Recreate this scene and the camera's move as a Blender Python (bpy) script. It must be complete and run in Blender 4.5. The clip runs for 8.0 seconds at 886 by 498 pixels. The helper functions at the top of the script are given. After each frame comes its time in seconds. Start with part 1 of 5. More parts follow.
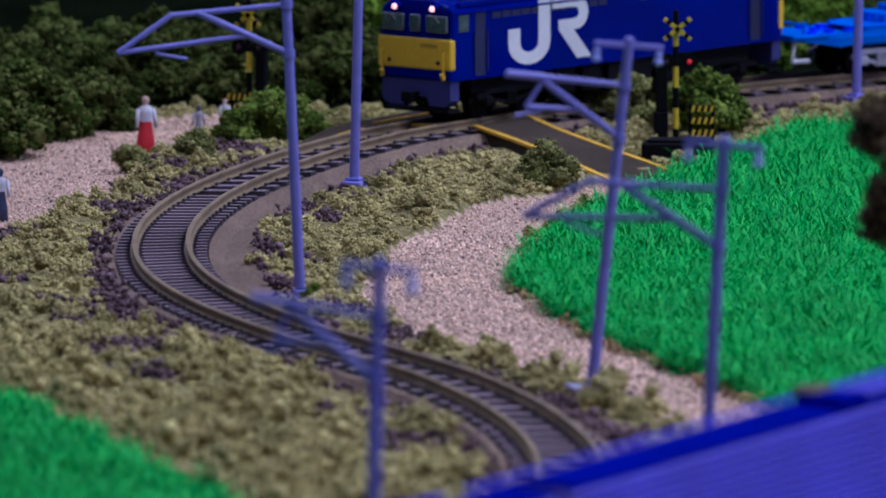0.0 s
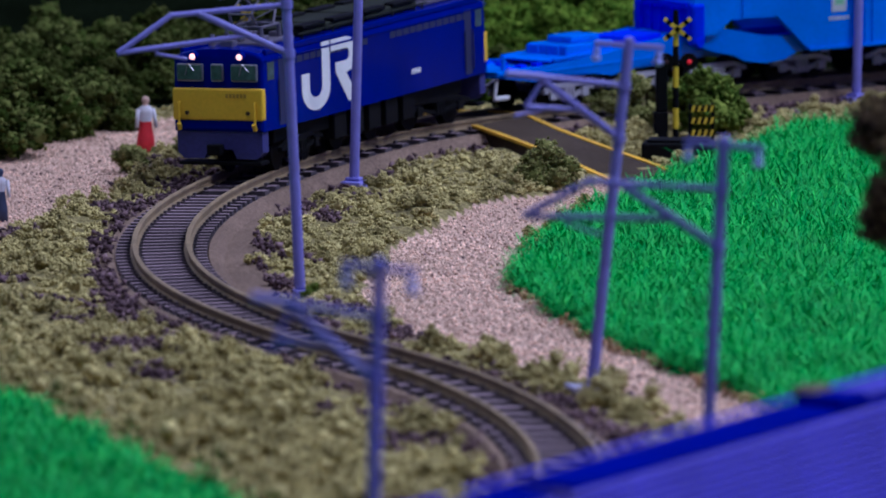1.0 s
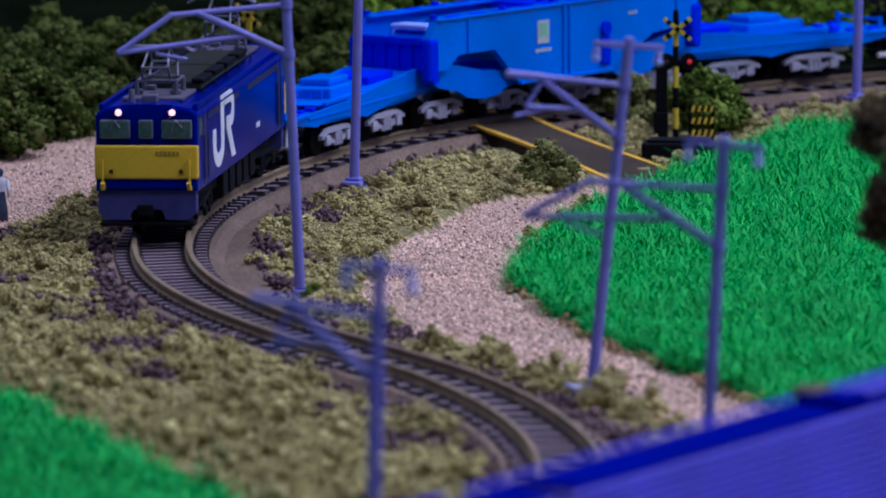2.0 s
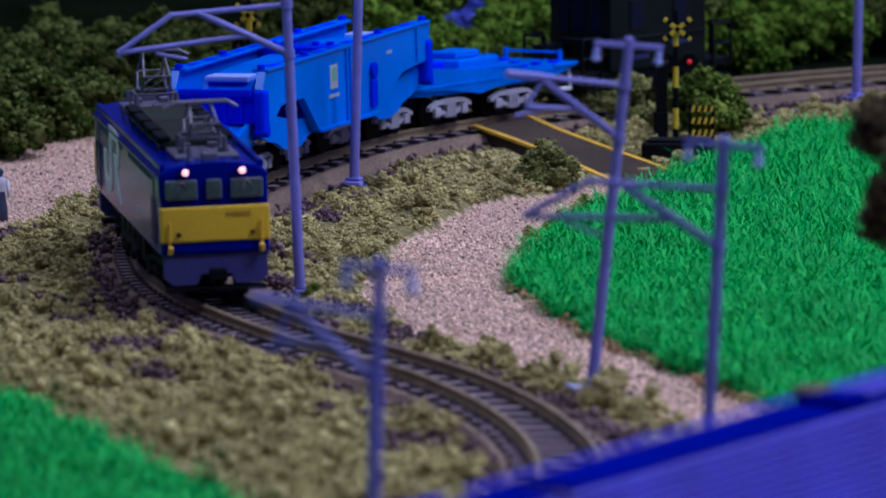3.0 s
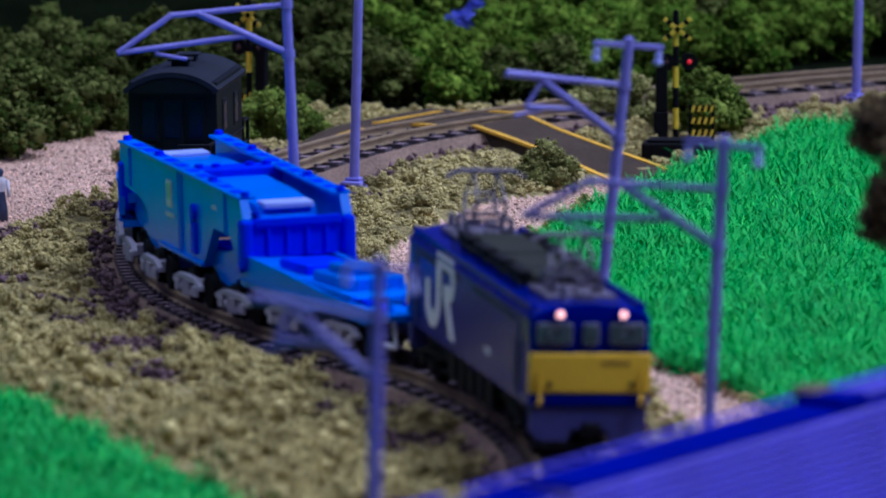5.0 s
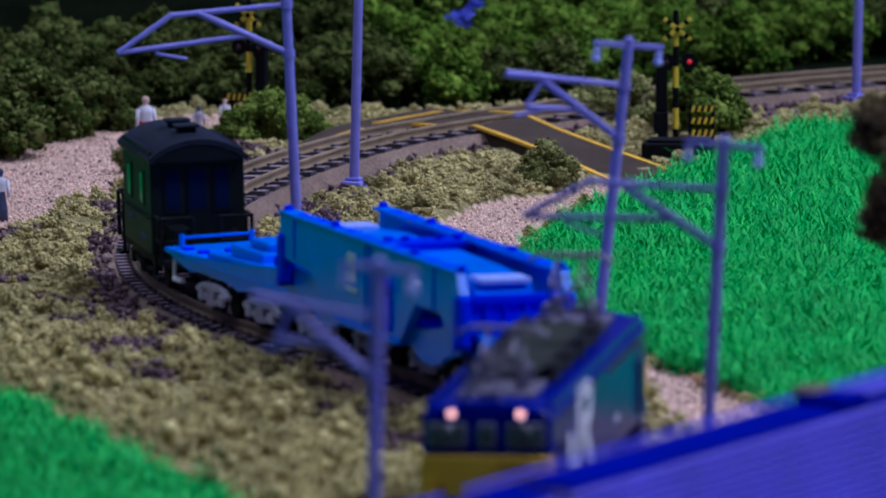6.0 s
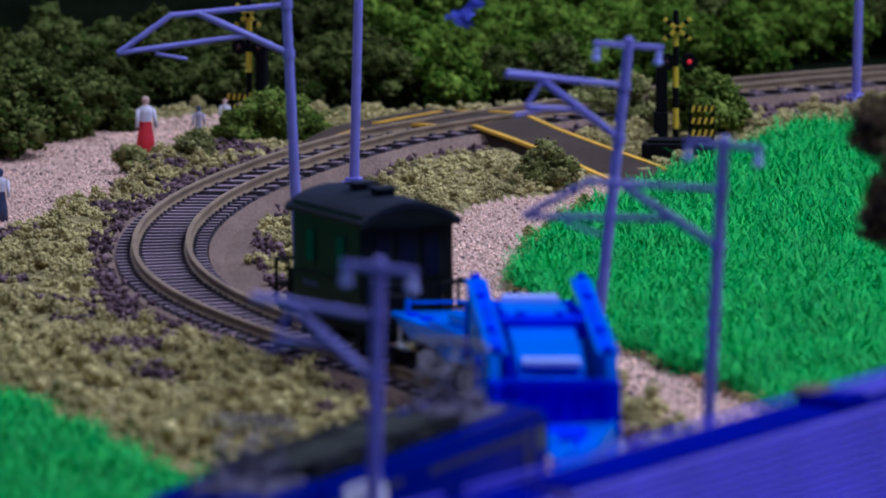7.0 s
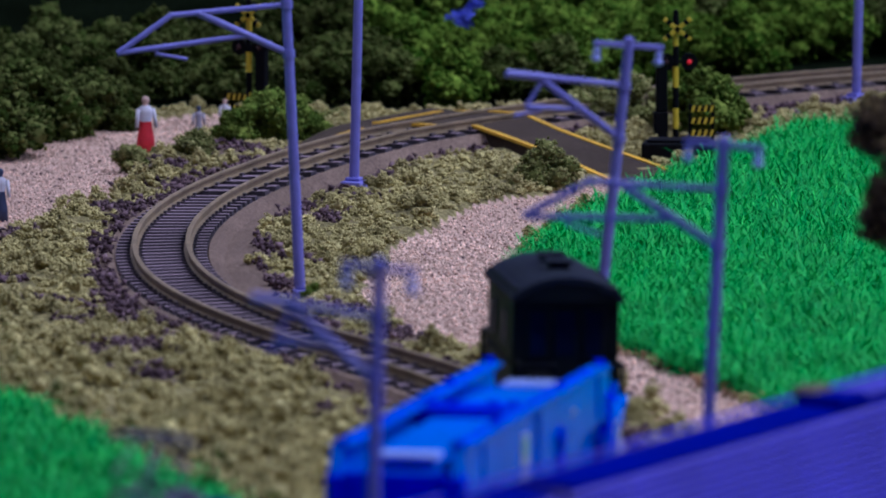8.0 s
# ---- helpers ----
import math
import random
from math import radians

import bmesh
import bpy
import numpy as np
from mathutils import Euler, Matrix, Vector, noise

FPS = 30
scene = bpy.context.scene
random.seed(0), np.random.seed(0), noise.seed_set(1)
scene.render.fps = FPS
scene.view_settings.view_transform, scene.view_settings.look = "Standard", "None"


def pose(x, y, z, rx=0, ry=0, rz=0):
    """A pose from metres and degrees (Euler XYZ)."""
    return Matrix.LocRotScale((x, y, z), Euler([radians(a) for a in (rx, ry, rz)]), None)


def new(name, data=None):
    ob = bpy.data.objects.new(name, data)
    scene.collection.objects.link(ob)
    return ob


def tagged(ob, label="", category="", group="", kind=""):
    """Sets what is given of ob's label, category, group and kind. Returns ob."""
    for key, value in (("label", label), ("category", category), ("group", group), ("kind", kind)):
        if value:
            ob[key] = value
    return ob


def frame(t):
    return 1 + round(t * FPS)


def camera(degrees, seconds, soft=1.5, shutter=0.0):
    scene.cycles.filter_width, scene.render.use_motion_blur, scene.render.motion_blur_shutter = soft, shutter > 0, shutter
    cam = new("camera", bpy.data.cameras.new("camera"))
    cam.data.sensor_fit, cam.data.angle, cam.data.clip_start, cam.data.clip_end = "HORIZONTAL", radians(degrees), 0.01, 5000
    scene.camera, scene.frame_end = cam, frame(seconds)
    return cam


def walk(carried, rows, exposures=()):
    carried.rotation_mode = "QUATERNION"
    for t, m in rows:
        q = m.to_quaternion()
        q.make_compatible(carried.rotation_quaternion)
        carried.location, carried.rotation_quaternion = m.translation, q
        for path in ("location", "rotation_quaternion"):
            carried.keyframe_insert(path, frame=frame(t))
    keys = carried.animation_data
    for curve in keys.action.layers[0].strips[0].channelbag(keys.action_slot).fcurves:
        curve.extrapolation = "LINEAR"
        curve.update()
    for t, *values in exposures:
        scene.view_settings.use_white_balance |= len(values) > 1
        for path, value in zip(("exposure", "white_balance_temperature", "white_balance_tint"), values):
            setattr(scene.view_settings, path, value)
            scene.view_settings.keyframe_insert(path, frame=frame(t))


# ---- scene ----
# A model railway in 1:150. Lengths below are in millimetres; MM turns them into metres.
MM = 0.001
cam = camera(5.0517, 8.0, soft=1.9)
cam.data.dof.use_dof = True
cam.data.dof.focus_distance = 1.865
cam.data.dof.aperture_fstop = 56
EYE = pose(0, -1.77884, 0.22201, 90 - 7.1142, 0, 0)
walk(cam, [(0.0, EYE), (8.0, EYE)], exposures=[(t, e, 4920, 10) for t, e in ((0.0, -0.12), (1.5, -0.12), (3.0, -0.18), (3.5, -0.2), (4.0, -0.08), (4.5, 0.15), (6.0, -0.02), (6.5, -0.06), (7.0, -0.02), (8.0, -0.17))])

# ---- world and light: an exhibition hall with ceiling panels ----
world = bpy.data.worlds.new("world")
scene.world = world
world.use_nodes = True
world.node_tree.nodes["Background"].inputs[0].default_value = (0.16, 0.15, 0.32, 1)
world.node_tree.nodes["Background"].inputs[1].default_value = 0.3

PANEL_LIGHTS = [(-0.75, 0.75, 1.55, 4.5), (1.2, 0.75, 1.55, 25.0), (-0.75, -0.55, 1.55, 6.0), (1.2, -0.55, 1.55, 28.0)]
PANEL_COLOUR = (1.0, 0.93, 0.95)


# ---- helpers of this scene ----
def link_mesh(name, me, material=None, parent=None, label=""):
    ob = new(name, me)
    if material is not None and not me.materials:
        for m in (material if isinstance(material, (list, tuple)) else [material]):
            me.materials.append(m)
    if parent is not None:
        ob.parent = parent
    if label:
        tagged(ob, label)
    return ob


def part(name, bm, material, parent, label="", smooth=False):
    """Links a bmesh, built in millimetres, as one mesh object."""
    bmesh.ops.scale(bm, vec=(MM, MM, MM), verts=bm.verts)
    bmesh.ops.recalc_face_normals(bm, faces=bm.faces)
    me = bpy.data.meshes.new(name)
    if smooth:
        for f in bm.faces:
            f.smooth = True
    bm.to_mesh(me)
    bm.free()
    return link_mesh(name, me, material, parent, label)


def thing(name, label, category, group="", kind=""):
    return tagged(new(name), label, category, group, kind)


def at(ob, x, y, z, rx=0, ry=0, rz=0):
    ob.matrix_basis = pose(x * MM, y * MM, z * MM, rx, ry, rz)
    return ob


def box(bm, x0, x1, y0, y1, z0, z1, bevel=0.0, m=None):
    r = bmesh.ops.create_cube(bm, size=1.0)
    vs = r["verts"]
    bmesh.ops.scale(bm, vec=(x1 - x0, y1 - y0, z1 - z0), verts=vs)
    bmesh.ops.translate(bm, vec=((x0 + x1) / 2, (y0 + y1) / 2, (z0 + z1) / 2), verts=vs)
    if bevel > 0:
        es = list({e for v in vs for e in v.link_edges})
        out = bmesh.ops.bevel(bm, geom=es, offset=bevel, segments=2, profile=0.5, affect="EDGES")
        vs = list({v for f in out["faces"] for v in f.verts} | {v for v in vs if v.is_valid})
    if m is not None:
        bmesh.ops.transform(bm, matrix=m, verts=vs)
    return vs


def rod(bm, a, b, r, r2=None, n=8):
    a, b = Vector(a), Vector(b)
    d = b - a
    m = Matrix.Translation((a + b) / 2) @ d.to_track_quat("Z", "Y").to_matrix().to_4x4()
    return bmesh.ops.create_cone(bm, cap_ends=True, segments=n, radius1=r, radius2=r if r2 is None else r2, depth=d.length, matrix=m)["verts"]


def ball(bm, c, r, n=10, squash=1.0):
    m = Matrix.Translation(c) @ Matrix.Diagonal((1, 1, squash, 1))
    return bmesh.ops.create_uvsphere(bm, u_segments=n, v_segments=max(5, n // 2), radius=r, matrix=m)["verts"]


def prism(bm, outline, a0, a1, axis="y"):
    """A closed outline of (u, v) pulled from a0 to a1 along an axis; u, v are the other two axes in order."""
    def p(u, v, a):
        return {"y": (u, a, v), "x": (a, u, v), "z": (u, v, a)}[axis]
    lo = [bm.verts.new(p(u, v, a0)) for u, v in outline]
    hi = [bm.verts.new(p(u, v, a1)) for u, v in outline]
    n = len(outline)
    bm.faces.new(lo)
    bm.faces.new(hi[::-1])
    for i in range(n):
        bm.faces.new((lo[i], hi[i], hi[(i + 1) % n], lo[(i + 1) % n]))
    return lo + hi


def quick_mesh(name, verts, faces, sides, material_index=None):
    """A mesh from numpy arrays; all faces have the same number of sides."""
    me = bpy.data.meshes.new(name)
    me.vertices.add(len(verts))
    me.vertices.foreach_set("co", np.ascontiguousarray(verts, dtype=np.float32).ravel())
    nf = len(faces)
    me.loops.add(nf * sides)
    me.loops.foreach_set("vertex_index", np.ascontiguousarray(faces, dtype=np.int32).ravel())
    me.polygons.add(nf)
    me.polygons.foreach_set("loop_start", np.arange(0, nf * sides, sides, dtype=np.int32))
    me.polygons.foreach_set("loop_total", np.full(nf, sides, dtype=np.int32))
    if material_index is not None:
        me.polygons.foreach_set("material_index", np.ascontiguousarray(material_index, dtype=np.int32))
    me.update(calc_edges=True)
    return me


OCTA_V = np.array([(1, 0, 0), (-1, 0, 0), (0, 1, 0), (0, -1, 0), (0, 0, 1), (0, 0, -1)], float)
OCTA_F = np.array([(0, 2, 4), (2, 1, 4), (1, 3, 4), (3, 0, 4), (2, 0, 5), (1, 2, 5), (3, 1, 5), (0, 3, 5)])


def crumbs(rng, centres, size, flat=1.0):
    """Uneven eight-sided crumbs round the centres: vertices and triangles in millimetres."""
    n = len(centres)
    v = OCTA_V[None] * rng.uniform(0.55, 1.25, (n, 6, 1)) + rng.normal(0, 0.16, (n, 6, 3))
    a = rng.uniform(0, 2 * np.pi, (n, 3))
    c, s = np.cos(a), np.sin(a)
    o, i = np.zeros(n), np.ones(n)
    rz = np.stack([c[:, 0], -s[:, 0], o, s[:, 0], c[:, 0], o, o, o, i], -1).reshape(n, 3, 3)
    rx = np.stack([i, o, o, o, c[:, 1], -s[:, 1], o, s[:, 1], c[:, 1]], -1).reshape(n, 3, 3)
    v = np.einsum("nij,nkj->nki", rz @ rx, v)
    v[:, :, 2] *= flat
    v = v * np.asarray(size).reshape(-1, 1, 1) + centres[:, None]
    f = OCTA_F[None] + (np.arange(n) * 6)[:, None, None]
    return v.reshape(-1, 3), f.reshape(-1, 3)


TETRA_V = np.array([(1, 1, 1), (-1, -1, 1), (-1, 1, -1), (1, -1, -1)], float) * 0.8
TETRA_F = np.array([(0, 1, 3), (0, 2, 1), (0, 3, 2), (1, 2, 3)])


def flakes(rng, centres, size):
    """Small uneven four-sided foam flakes round the centres."""
    n = len(centres)
    v = TETRA_V[None] * rng.choice([-1, 1], (n, 1, 3)) * rng.uniform(0.5, 1.3, (n, 4, 1)) + rng.normal(0, 0.25, (n, 4, 3))
    a = rng.uniform(0, 2 * np.pi, n)
    c, s = np.cos(a)[:, None], np.sin(a)[:, None]
    v = np.stack([v[:, :, 0] * c - v[:, :, 1] * s, v[:, :, 0] * s + v[:, :, 1] * c, v[:, :, 2]], -1)
    v = v * np.asarray(size).reshape(-1, 1, 1) + centres[:, None]
    return v.reshape(-1, 3), (TETRA_F[None] + (np.arange(n) * 4)[:, None, None]).reshape(-1, 3)


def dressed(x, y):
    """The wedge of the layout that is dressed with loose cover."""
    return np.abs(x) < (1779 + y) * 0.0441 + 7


def inside(poly, x, y):
    hit = np.zeros(len(x), bool)
    n = len(poly)
    for i in range(n):
        (xa, ya), (xb, yb) = poly[i], poly[(i + 1) % n]
        if ya == yb:
            continue
        hit ^= ((ya > y) != (yb > y)) & (x < (xb - xa) * (y - ya) / (yb - ya) + xa)
    return hit


def wobble(x, y, scale, seed=0.0):
    """Smooth uneven values of about -1 to 1 over the plan."""
    a, b = x / scale + seed * 3.1, y / scale - seed * 1.7
    return (np.sin(a * 1.9 + 1.3 * np.sin(b * 1.1 + seed)) + np.sin(b * 2.3 + 1.7 * np.sin(a * 0.9 + 2)) + np.sin((a + b) * 3.7 + seed) * 0.5) / 2.5


# ---- the line of the track: curvature (1/m), height (mm) and cant (degrees) every 60 mm ----
KNOT = np.arange(-720, 601, 60.0)
CURVE = np.array([0.0, 0.0, 0.0, 0.5, 2.0, 3.2, 3.26, 3.0, 3.14, 3.05, 2.97, 2.77, 3.75, 1.47, -3.1, -3.38, -2.78, -2.73, -1.9, -1.2, -0.8, -0.6, -0.6]) * MM
RISE = np.array([0.5, 0.5, 0.5, 0.5, 0.5, 0.5, 0.57, 0.15, 0.59, -0.31, -0.65, -0.7, -0.53, -0.65, 0.0, -0.2, 0.07, 0.12, 0.29, 0.4, 0.39, 0.38, 0.38])
CANT = np.radians([0, 0, 0, 0, 0, 0, -0.1, -0.2, -1.7, -1.5, -0.7, -1.7, -1.8, -1.0, 0.5, 1.7, -0.3, -0.5, -0.4, -0.2, -0.1, 0, 0])
LINE_S = np.arange(-720, 601, 2.0)
_k = np.interp(LINE_S, KNOT, CURVE)
LINE_A = np.concatenate([[0], np.cumsum(_k[1:] + _k[:-1])])
LINE_A += -1.32828 - LINE_A[360]
_m = (LINE_A[1:] + LINE_A[:-1]) / 2
LINE_X = np.concatenate([[0], np.cumsum(2 * np.cos(_m))])
LINE_Y = np.concatenate([[0], np.cumsum(2 * np.sin(_m))])
LINE_X += -42.215 - LINE_X[360]
LINE_Y += -49.094 - LINE_Y[360]
LINE_Z = np.interp(LINE_S, KNOT, RISE)
LINE_C = np.interp(LINE_S, KNOT, CANT)


def on_line(s):
    """Place, way, right-hand side and up at s millimetres along the track."""
    x, y, z, a, c = (np.interp(s, LINE_S, q) for q in (LINE_X, LINE_Y, LINE_Z, LINE_A, LINE_C))
    d = np.array([np.cos(a), np.sin(a), 0])
    r = np.array([np.sin(a), -np.cos(a), 0])
    r = r * np.cos(c) + np.array([0, 0, 1]) * np.sin(c)
    return np.array([x, y, z]), d, r, np.cross(r, d)


def carried_at(s, reach):
    """The pose (in metres) of a body that rests on the track at s - reach and s + reach."""
    f, b = on_line(s + reach)[0], on_line(s - reach)[0]
    d = (f - b) / np.linalg.norm(f - b)
    r = np.array([d[1], -d[0], 0])
    r /= np.linalg.norm(r)
    n = np.cross(r, d)
    c = np.interp(s, LINE_S, LINE_C)
    r = r * np.cos(c) + n * np.sin(c)
    u = np.cross(r, d)
    p = (f + b) / 2 * MM
    return Matrix(((d[0], -r[0], u[0], p[0]), (d[1], -r[1], u[1], p[1]), (d[2], -r[2], u[2], p[2]), (0, 0, 0, 1)))


def run(t):
    """How far along the track the locomotive's middle is at t seconds."""
    tk, sk = [0, 1.5, 3.0, 3.5, 4.0, 4.5, 6.0, 7.0, 8.0], [-310.1, -170.5, -29.6, 18.4, 68.6, 116.4, 283.3, 384.2, 485.4]
    e = [np.interp(min(max(t + k, 0), 8), tk, sk) - (min(max(t + k, 0), 8) - t) * 98 for k in (-0.12, -0.04, 0.04, 0.12)]
    return float(np.mean(e))


INSIDE_BEND = [(float(np.interp(q, LINE_S, LINE_X)), float(np.interp(q, LINE_S, LINE_Y))) for q in range(-250, 50, 10)]


def off_track(x, y):
    """Distance of plan points from the middle of the track."""
    out = np.empty(len(x))
    px_, py_ = LINE_X[::2], LINE_Y[::2]
    for i in range(0, len(x), 4000):
        out[i:i + 4000] = np.sqrt(((x[i:i + 4000, None] - px_) ** 2 + (y[i:i + 4000, None] - py_) ** 2).min(1))
    return out


# ---- materials ----
def mat(name, colour, rough=0.6, grain=900.0, vary=0.25, stain=60.0, stain_amount=0.2, bump=0.0, metal=0.0, spec=0.5, island=0.0, piece=0.0, tint=None, coat=0.0):
    m = bpy.data.materials.new(name)
    m.use_nodes = True
    nt = m.node_tree
    bsdf = nt.nodes["Principled BSDF"]
    bsdf.inputs["Roughness"].default_value = rough
    bsdf.inputs["Metallic"].default_value = metal
    bsdf.inputs["Specular IOR Level"].default_value = spec
    bsdf.inputs["Coat Weight"].default_value = coat
    co = nt.nodes.new("ShaderNodeTexCoord")
    n1 = nt.nodes.new("ShaderNodeTexNoise")
    n1.inputs["Scale"].default_value, n1.inputs["Detail"].default_value = grain, 4
    n2 = nt.nodes.new("ShaderNodeTexNoise")
    n2.inputs["Scale"].default_value, n2.inputs["Detail"].default_value = stain, 3
    for n in (n1, n2):
        nt.links.new(co.outputs["Object"], n.inputs["Vector"])

    def spread(src, amount):
        r = nt.nodes.new("ShaderNodeMapRange")
        r.inputs["From Min"].default_value, r.inputs["From Max"].default_value = 0.3, 0.7
        r.inputs["To Min"].default_value, r.inputs["To Max"].default_value = 1 - amount, 1 + amount
        nt.links.new(src, r.inputs["Value"])
        return r.outputs["Result"]

    def times(a, b):
        k = nt.nodes.new("ShaderNodeMath")
        k.operation = "MULTIPLY"
        nt.links.new(a, k.inputs[0])
        nt.links.new(b, k.inputs[1])
        return k.outputs[0]
    value = times(spread(n1.outputs["Fac"], vary), spread(n2.outputs["Fac"], stain_amount))

    def random_of(src, amount):
        r = nt.nodes.new("ShaderNodeMapRange")
        r.inputs["To Min"].default_value, r.inputs["To Max"].default_value = 1 - amount, 1 + amount
        nt.links.new(src, r.inputs["Value"])
        return r.outputs["Result"]
    isl = None
    if island:
        isl = nt.nodes.new("ShaderNodeNewGeometry").outputs["Random Per Island"]
        value = times(value, random_of(isl, island))
    if piece:
        value = times(value, random_of(nt.nodes.new("ShaderNodeObjectInfo").outputs["Random"], piece))
    base = nt.nodes.new("ShaderNodeRGB")
    base.outputs[0].default_value = (*colour, 1)
    src = base.outputs[0]
    if tint is not None:
        mix = nt.nodes.new("ShaderNodeMix")
        mix.data_type = "RGBA"
        mix.inputs["B"].default_value = (*tint, 1)
        nt.links.new(src, mix.inputs["A"])
        nt.links.new(isl if isl is not None else n2.outputs["Fac"], mix.inputs["Factor"])
        src = mix.outputs["Result"]
    sc = nt.nodes.new("ShaderNodeVectorMath")
    sc.operation = "SCALE"
    nt.links.new(src, sc.inputs[0])
    nt.links.new(value, sc.inputs["Scale"])
    nt.links.new(sc.outputs[0], bsdf.inputs["Base Color"])
    if bump:
        b = nt.nodes.new("ShaderNodeBump")
        b.inputs["Strength"].default_value, b.inputs["Distance"].default_value = 0.8, bump * MM
        nt.links.new(n1.outputs["Fac"], b.inputs["Height"])
        nt.links.new(b.outputs[0], bsdf.inputs["Normal"])
    return m


def glow(name, colour, strength):
    m = bpy.data.materials.new(name)
    m.use_nodes = True
    b = m.node_tree.nodes["Principled BSDF"]
    b.inputs["Base Color"].default_value = (*colour, 1)
    b.inputs["Emission Color"].default_value = (*colour, 1)
    b.inputs["Emission Strength"].default_value = strength
    return m


M_OLIVE = mat("olive_foam", (0.36, 0.305, 0.118), 0.95, 1400, 0.12, 130, 0.3, island=0.14, tint=(0.50, 0.425, 0.185), spec=0.1)
M_OLIVE_SOIL = mat("olive_soil", (0.25, 0.208, 0.09), 0.95, 700, 0.5, 120, 0.35, bump=1.8, spec=0.1)
M_THATCH = mat("thatch", (0.42, 0.25, 0.14), 0.95, 1200, 0.2, 60, 0.2, island=0.4, spec=0.1)
M_STONE = mat("ballast_stone", (0.062, 0.034, 0.046), 0.85, 900, 0.3, 60, 0.3, island=0.4, tint=(0.15, 0.098, 0.11), spec=0.1)
M_INFILL = mat("sleeper_infill", (0.045, 0.028, 0.036), 0.9, 1500, 0.4, 60, 0.3, bump=0.3)
M_BED = mat("roadbed", (0.18, 0.122, 0.094), 0.9, 1500, 0.35, 40, 0.2, bump=0.35, spec=0.2)
M_PATH = mat("path_grit", (0.55, 0.37, 0.29), 0.9, 1300, 0.25, 30, 0.12, bump=0.9, spec=0.2)
M_GRIT = mat("grit_grain", (0.62, 0.42, 0.33), 0.85, 900, 0.15, 40, 0.14, island=0.34, tint=(0.80, 0.57, 0.455), spec=0.3)
M_GRASS = mat("grass_blade", (0.004, 0.31, 0.050), 0.65, 700, 0.12, 70, 0.2, island=0.16, tint=(0.07, 0.47, 0.066), spec=0.25)
M_GRASS_SOIL = mat("grass_soil", (0.002, 0.22, 0.036), 0.9, 900, 0.4, 40, 0.3, bump=0.8, spec=0.1)
# Near-black: the deep shade between the bushes is put into this soil colour.
M_FOREST_SHADE_SOIL = mat("forest_soil", (0.004, 0.006, 0.003), 0.95, 700, 0.4, 40, 0.3, bump=1.0, spec=0.0)
M_LEAF = mat("forest_foam", (0.032, 0.085, 0.006), 0.9, 1200, 0.3, 60, 0.35, island=0.3, piece=0.4, tint=(0.125, 0.175, 0.022), spec=0.0)
M_LEAF_DARK = mat("dark_foam", (0.024, 0.043, 0.006), 0.9, 1200, 0.3, 60, 0.35, island=0.3, piece=0.45, tint=(0.085, 0.092, 0.026), spec=0.0)
M_LEAF_OLIVE = mat("olive_bush_foam", (0.16, 0.18, 0.04), 0.9, 1200, 0.3, 60, 0.3, island=0.4, piece=0.2, tint=(0.24, 0.22, 0.085), spec=0.1)
M_LEAF_GREEN = mat("green_bush_foam", (0.075, 0.13, 0.018), 0.9, 1200, 0.3, 60, 0.3, island=0.3, piece=0.2, tint=(0.17, 0.205, 0.038), spec=0.0)
M_LEAF_BROWN = mat("brown_foam", (0.055, 0.035, 0.028), 0.9, 1200, 0.3, 60, 0.3, island=0.5, tint=(0.15, 0.105, 0.05), spec=0.1)
M_FLOWER = mat("blue_flower_foam", (0.05, 0.07, 0.5), 0.8, 1200, 0.2, 60, 0.2, island=0.4, tint=(0.10, 0.11, 0.6))
M_TRUNK = mat("trunk_bark", (0.035, 0.022, 0.018), 0.9, 700, 0.4, 90, 0.3, bump=0.4)
M_RAIL = mat("weathered_rail", (0.23, 0.165, 0.095), 0.6, 1500, 0.25, 120, 0.25)
# Sleeper tops are lighter than their sides: overhead light put into the colour.
M_SLEEPER_LIT = mat("sleeper_dust", (0.19, 0.132, 0.165), 0.85, 1600, 0.25, 100, 0.2, piece=0.25)
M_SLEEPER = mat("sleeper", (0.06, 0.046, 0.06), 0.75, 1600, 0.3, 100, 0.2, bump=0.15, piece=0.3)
M_MAST = mat("mast_plastic", (0.21, 0.19, 0.60), 0.5, 600, 0.08, 60, 0.1, bump=0.02, spec=0.4)
M_INSULATOR = mat("insulator", (0.36, 0.38, 0.9), 0.35, 600, 0.05, 60, 0.05)
M_BLUE = mat("locomotive_blue", (0.001, 0.006, 0.20), 0.18, 1500, 0.08, 70, 0.15, spec=0.07)
M_YELLOW = mat("locomotive_yellow", (0.72, 0.46, 0.012), 0.5, 1500, 0.06, 70, 0.1)
M_BARS = mat("faint_bars", (0.36, 0.22, 0.02), 0.5, 1500, 0.06, 70, 0.1)
M_SKIRT = mat("skirt_grey", (0.035, 0.033, 0.17), 0.6, 1300, 0.15, 70, 0.2)
M_WHITE = mat("logo_white", (0.78, 0.76, 0.82), 0.5, 1300, 0.04, 70, 0.08)
M_ROOF = mat("roof_dark", (0.020, 0.023, 0.018), 0.7, 1500, 0.2, 60, 0.3, spec=0.15)
M_BLACK = mat("underframe_black", (0.004, 0.004, 0.006), 0.6, 1500, 0.3, 70, 0.3, spec=0.12)
M_METAL = mat("pantograph_grey", (0.13, 0.115, 0.17), 0.5, 1500, 0.15, 90, 0.2, metal=0.3)
M_WINDOW = mat("dark_pane", (0.004, 0.007, 0.030), 0.15, 900, 0.1, 60, 0.1, spec=0.12)
M_WINDOW_DARK = mat("cab_interior", (0.06, 0.09, 0.095), 0.25, 700, 0.3, 80, 0.3)
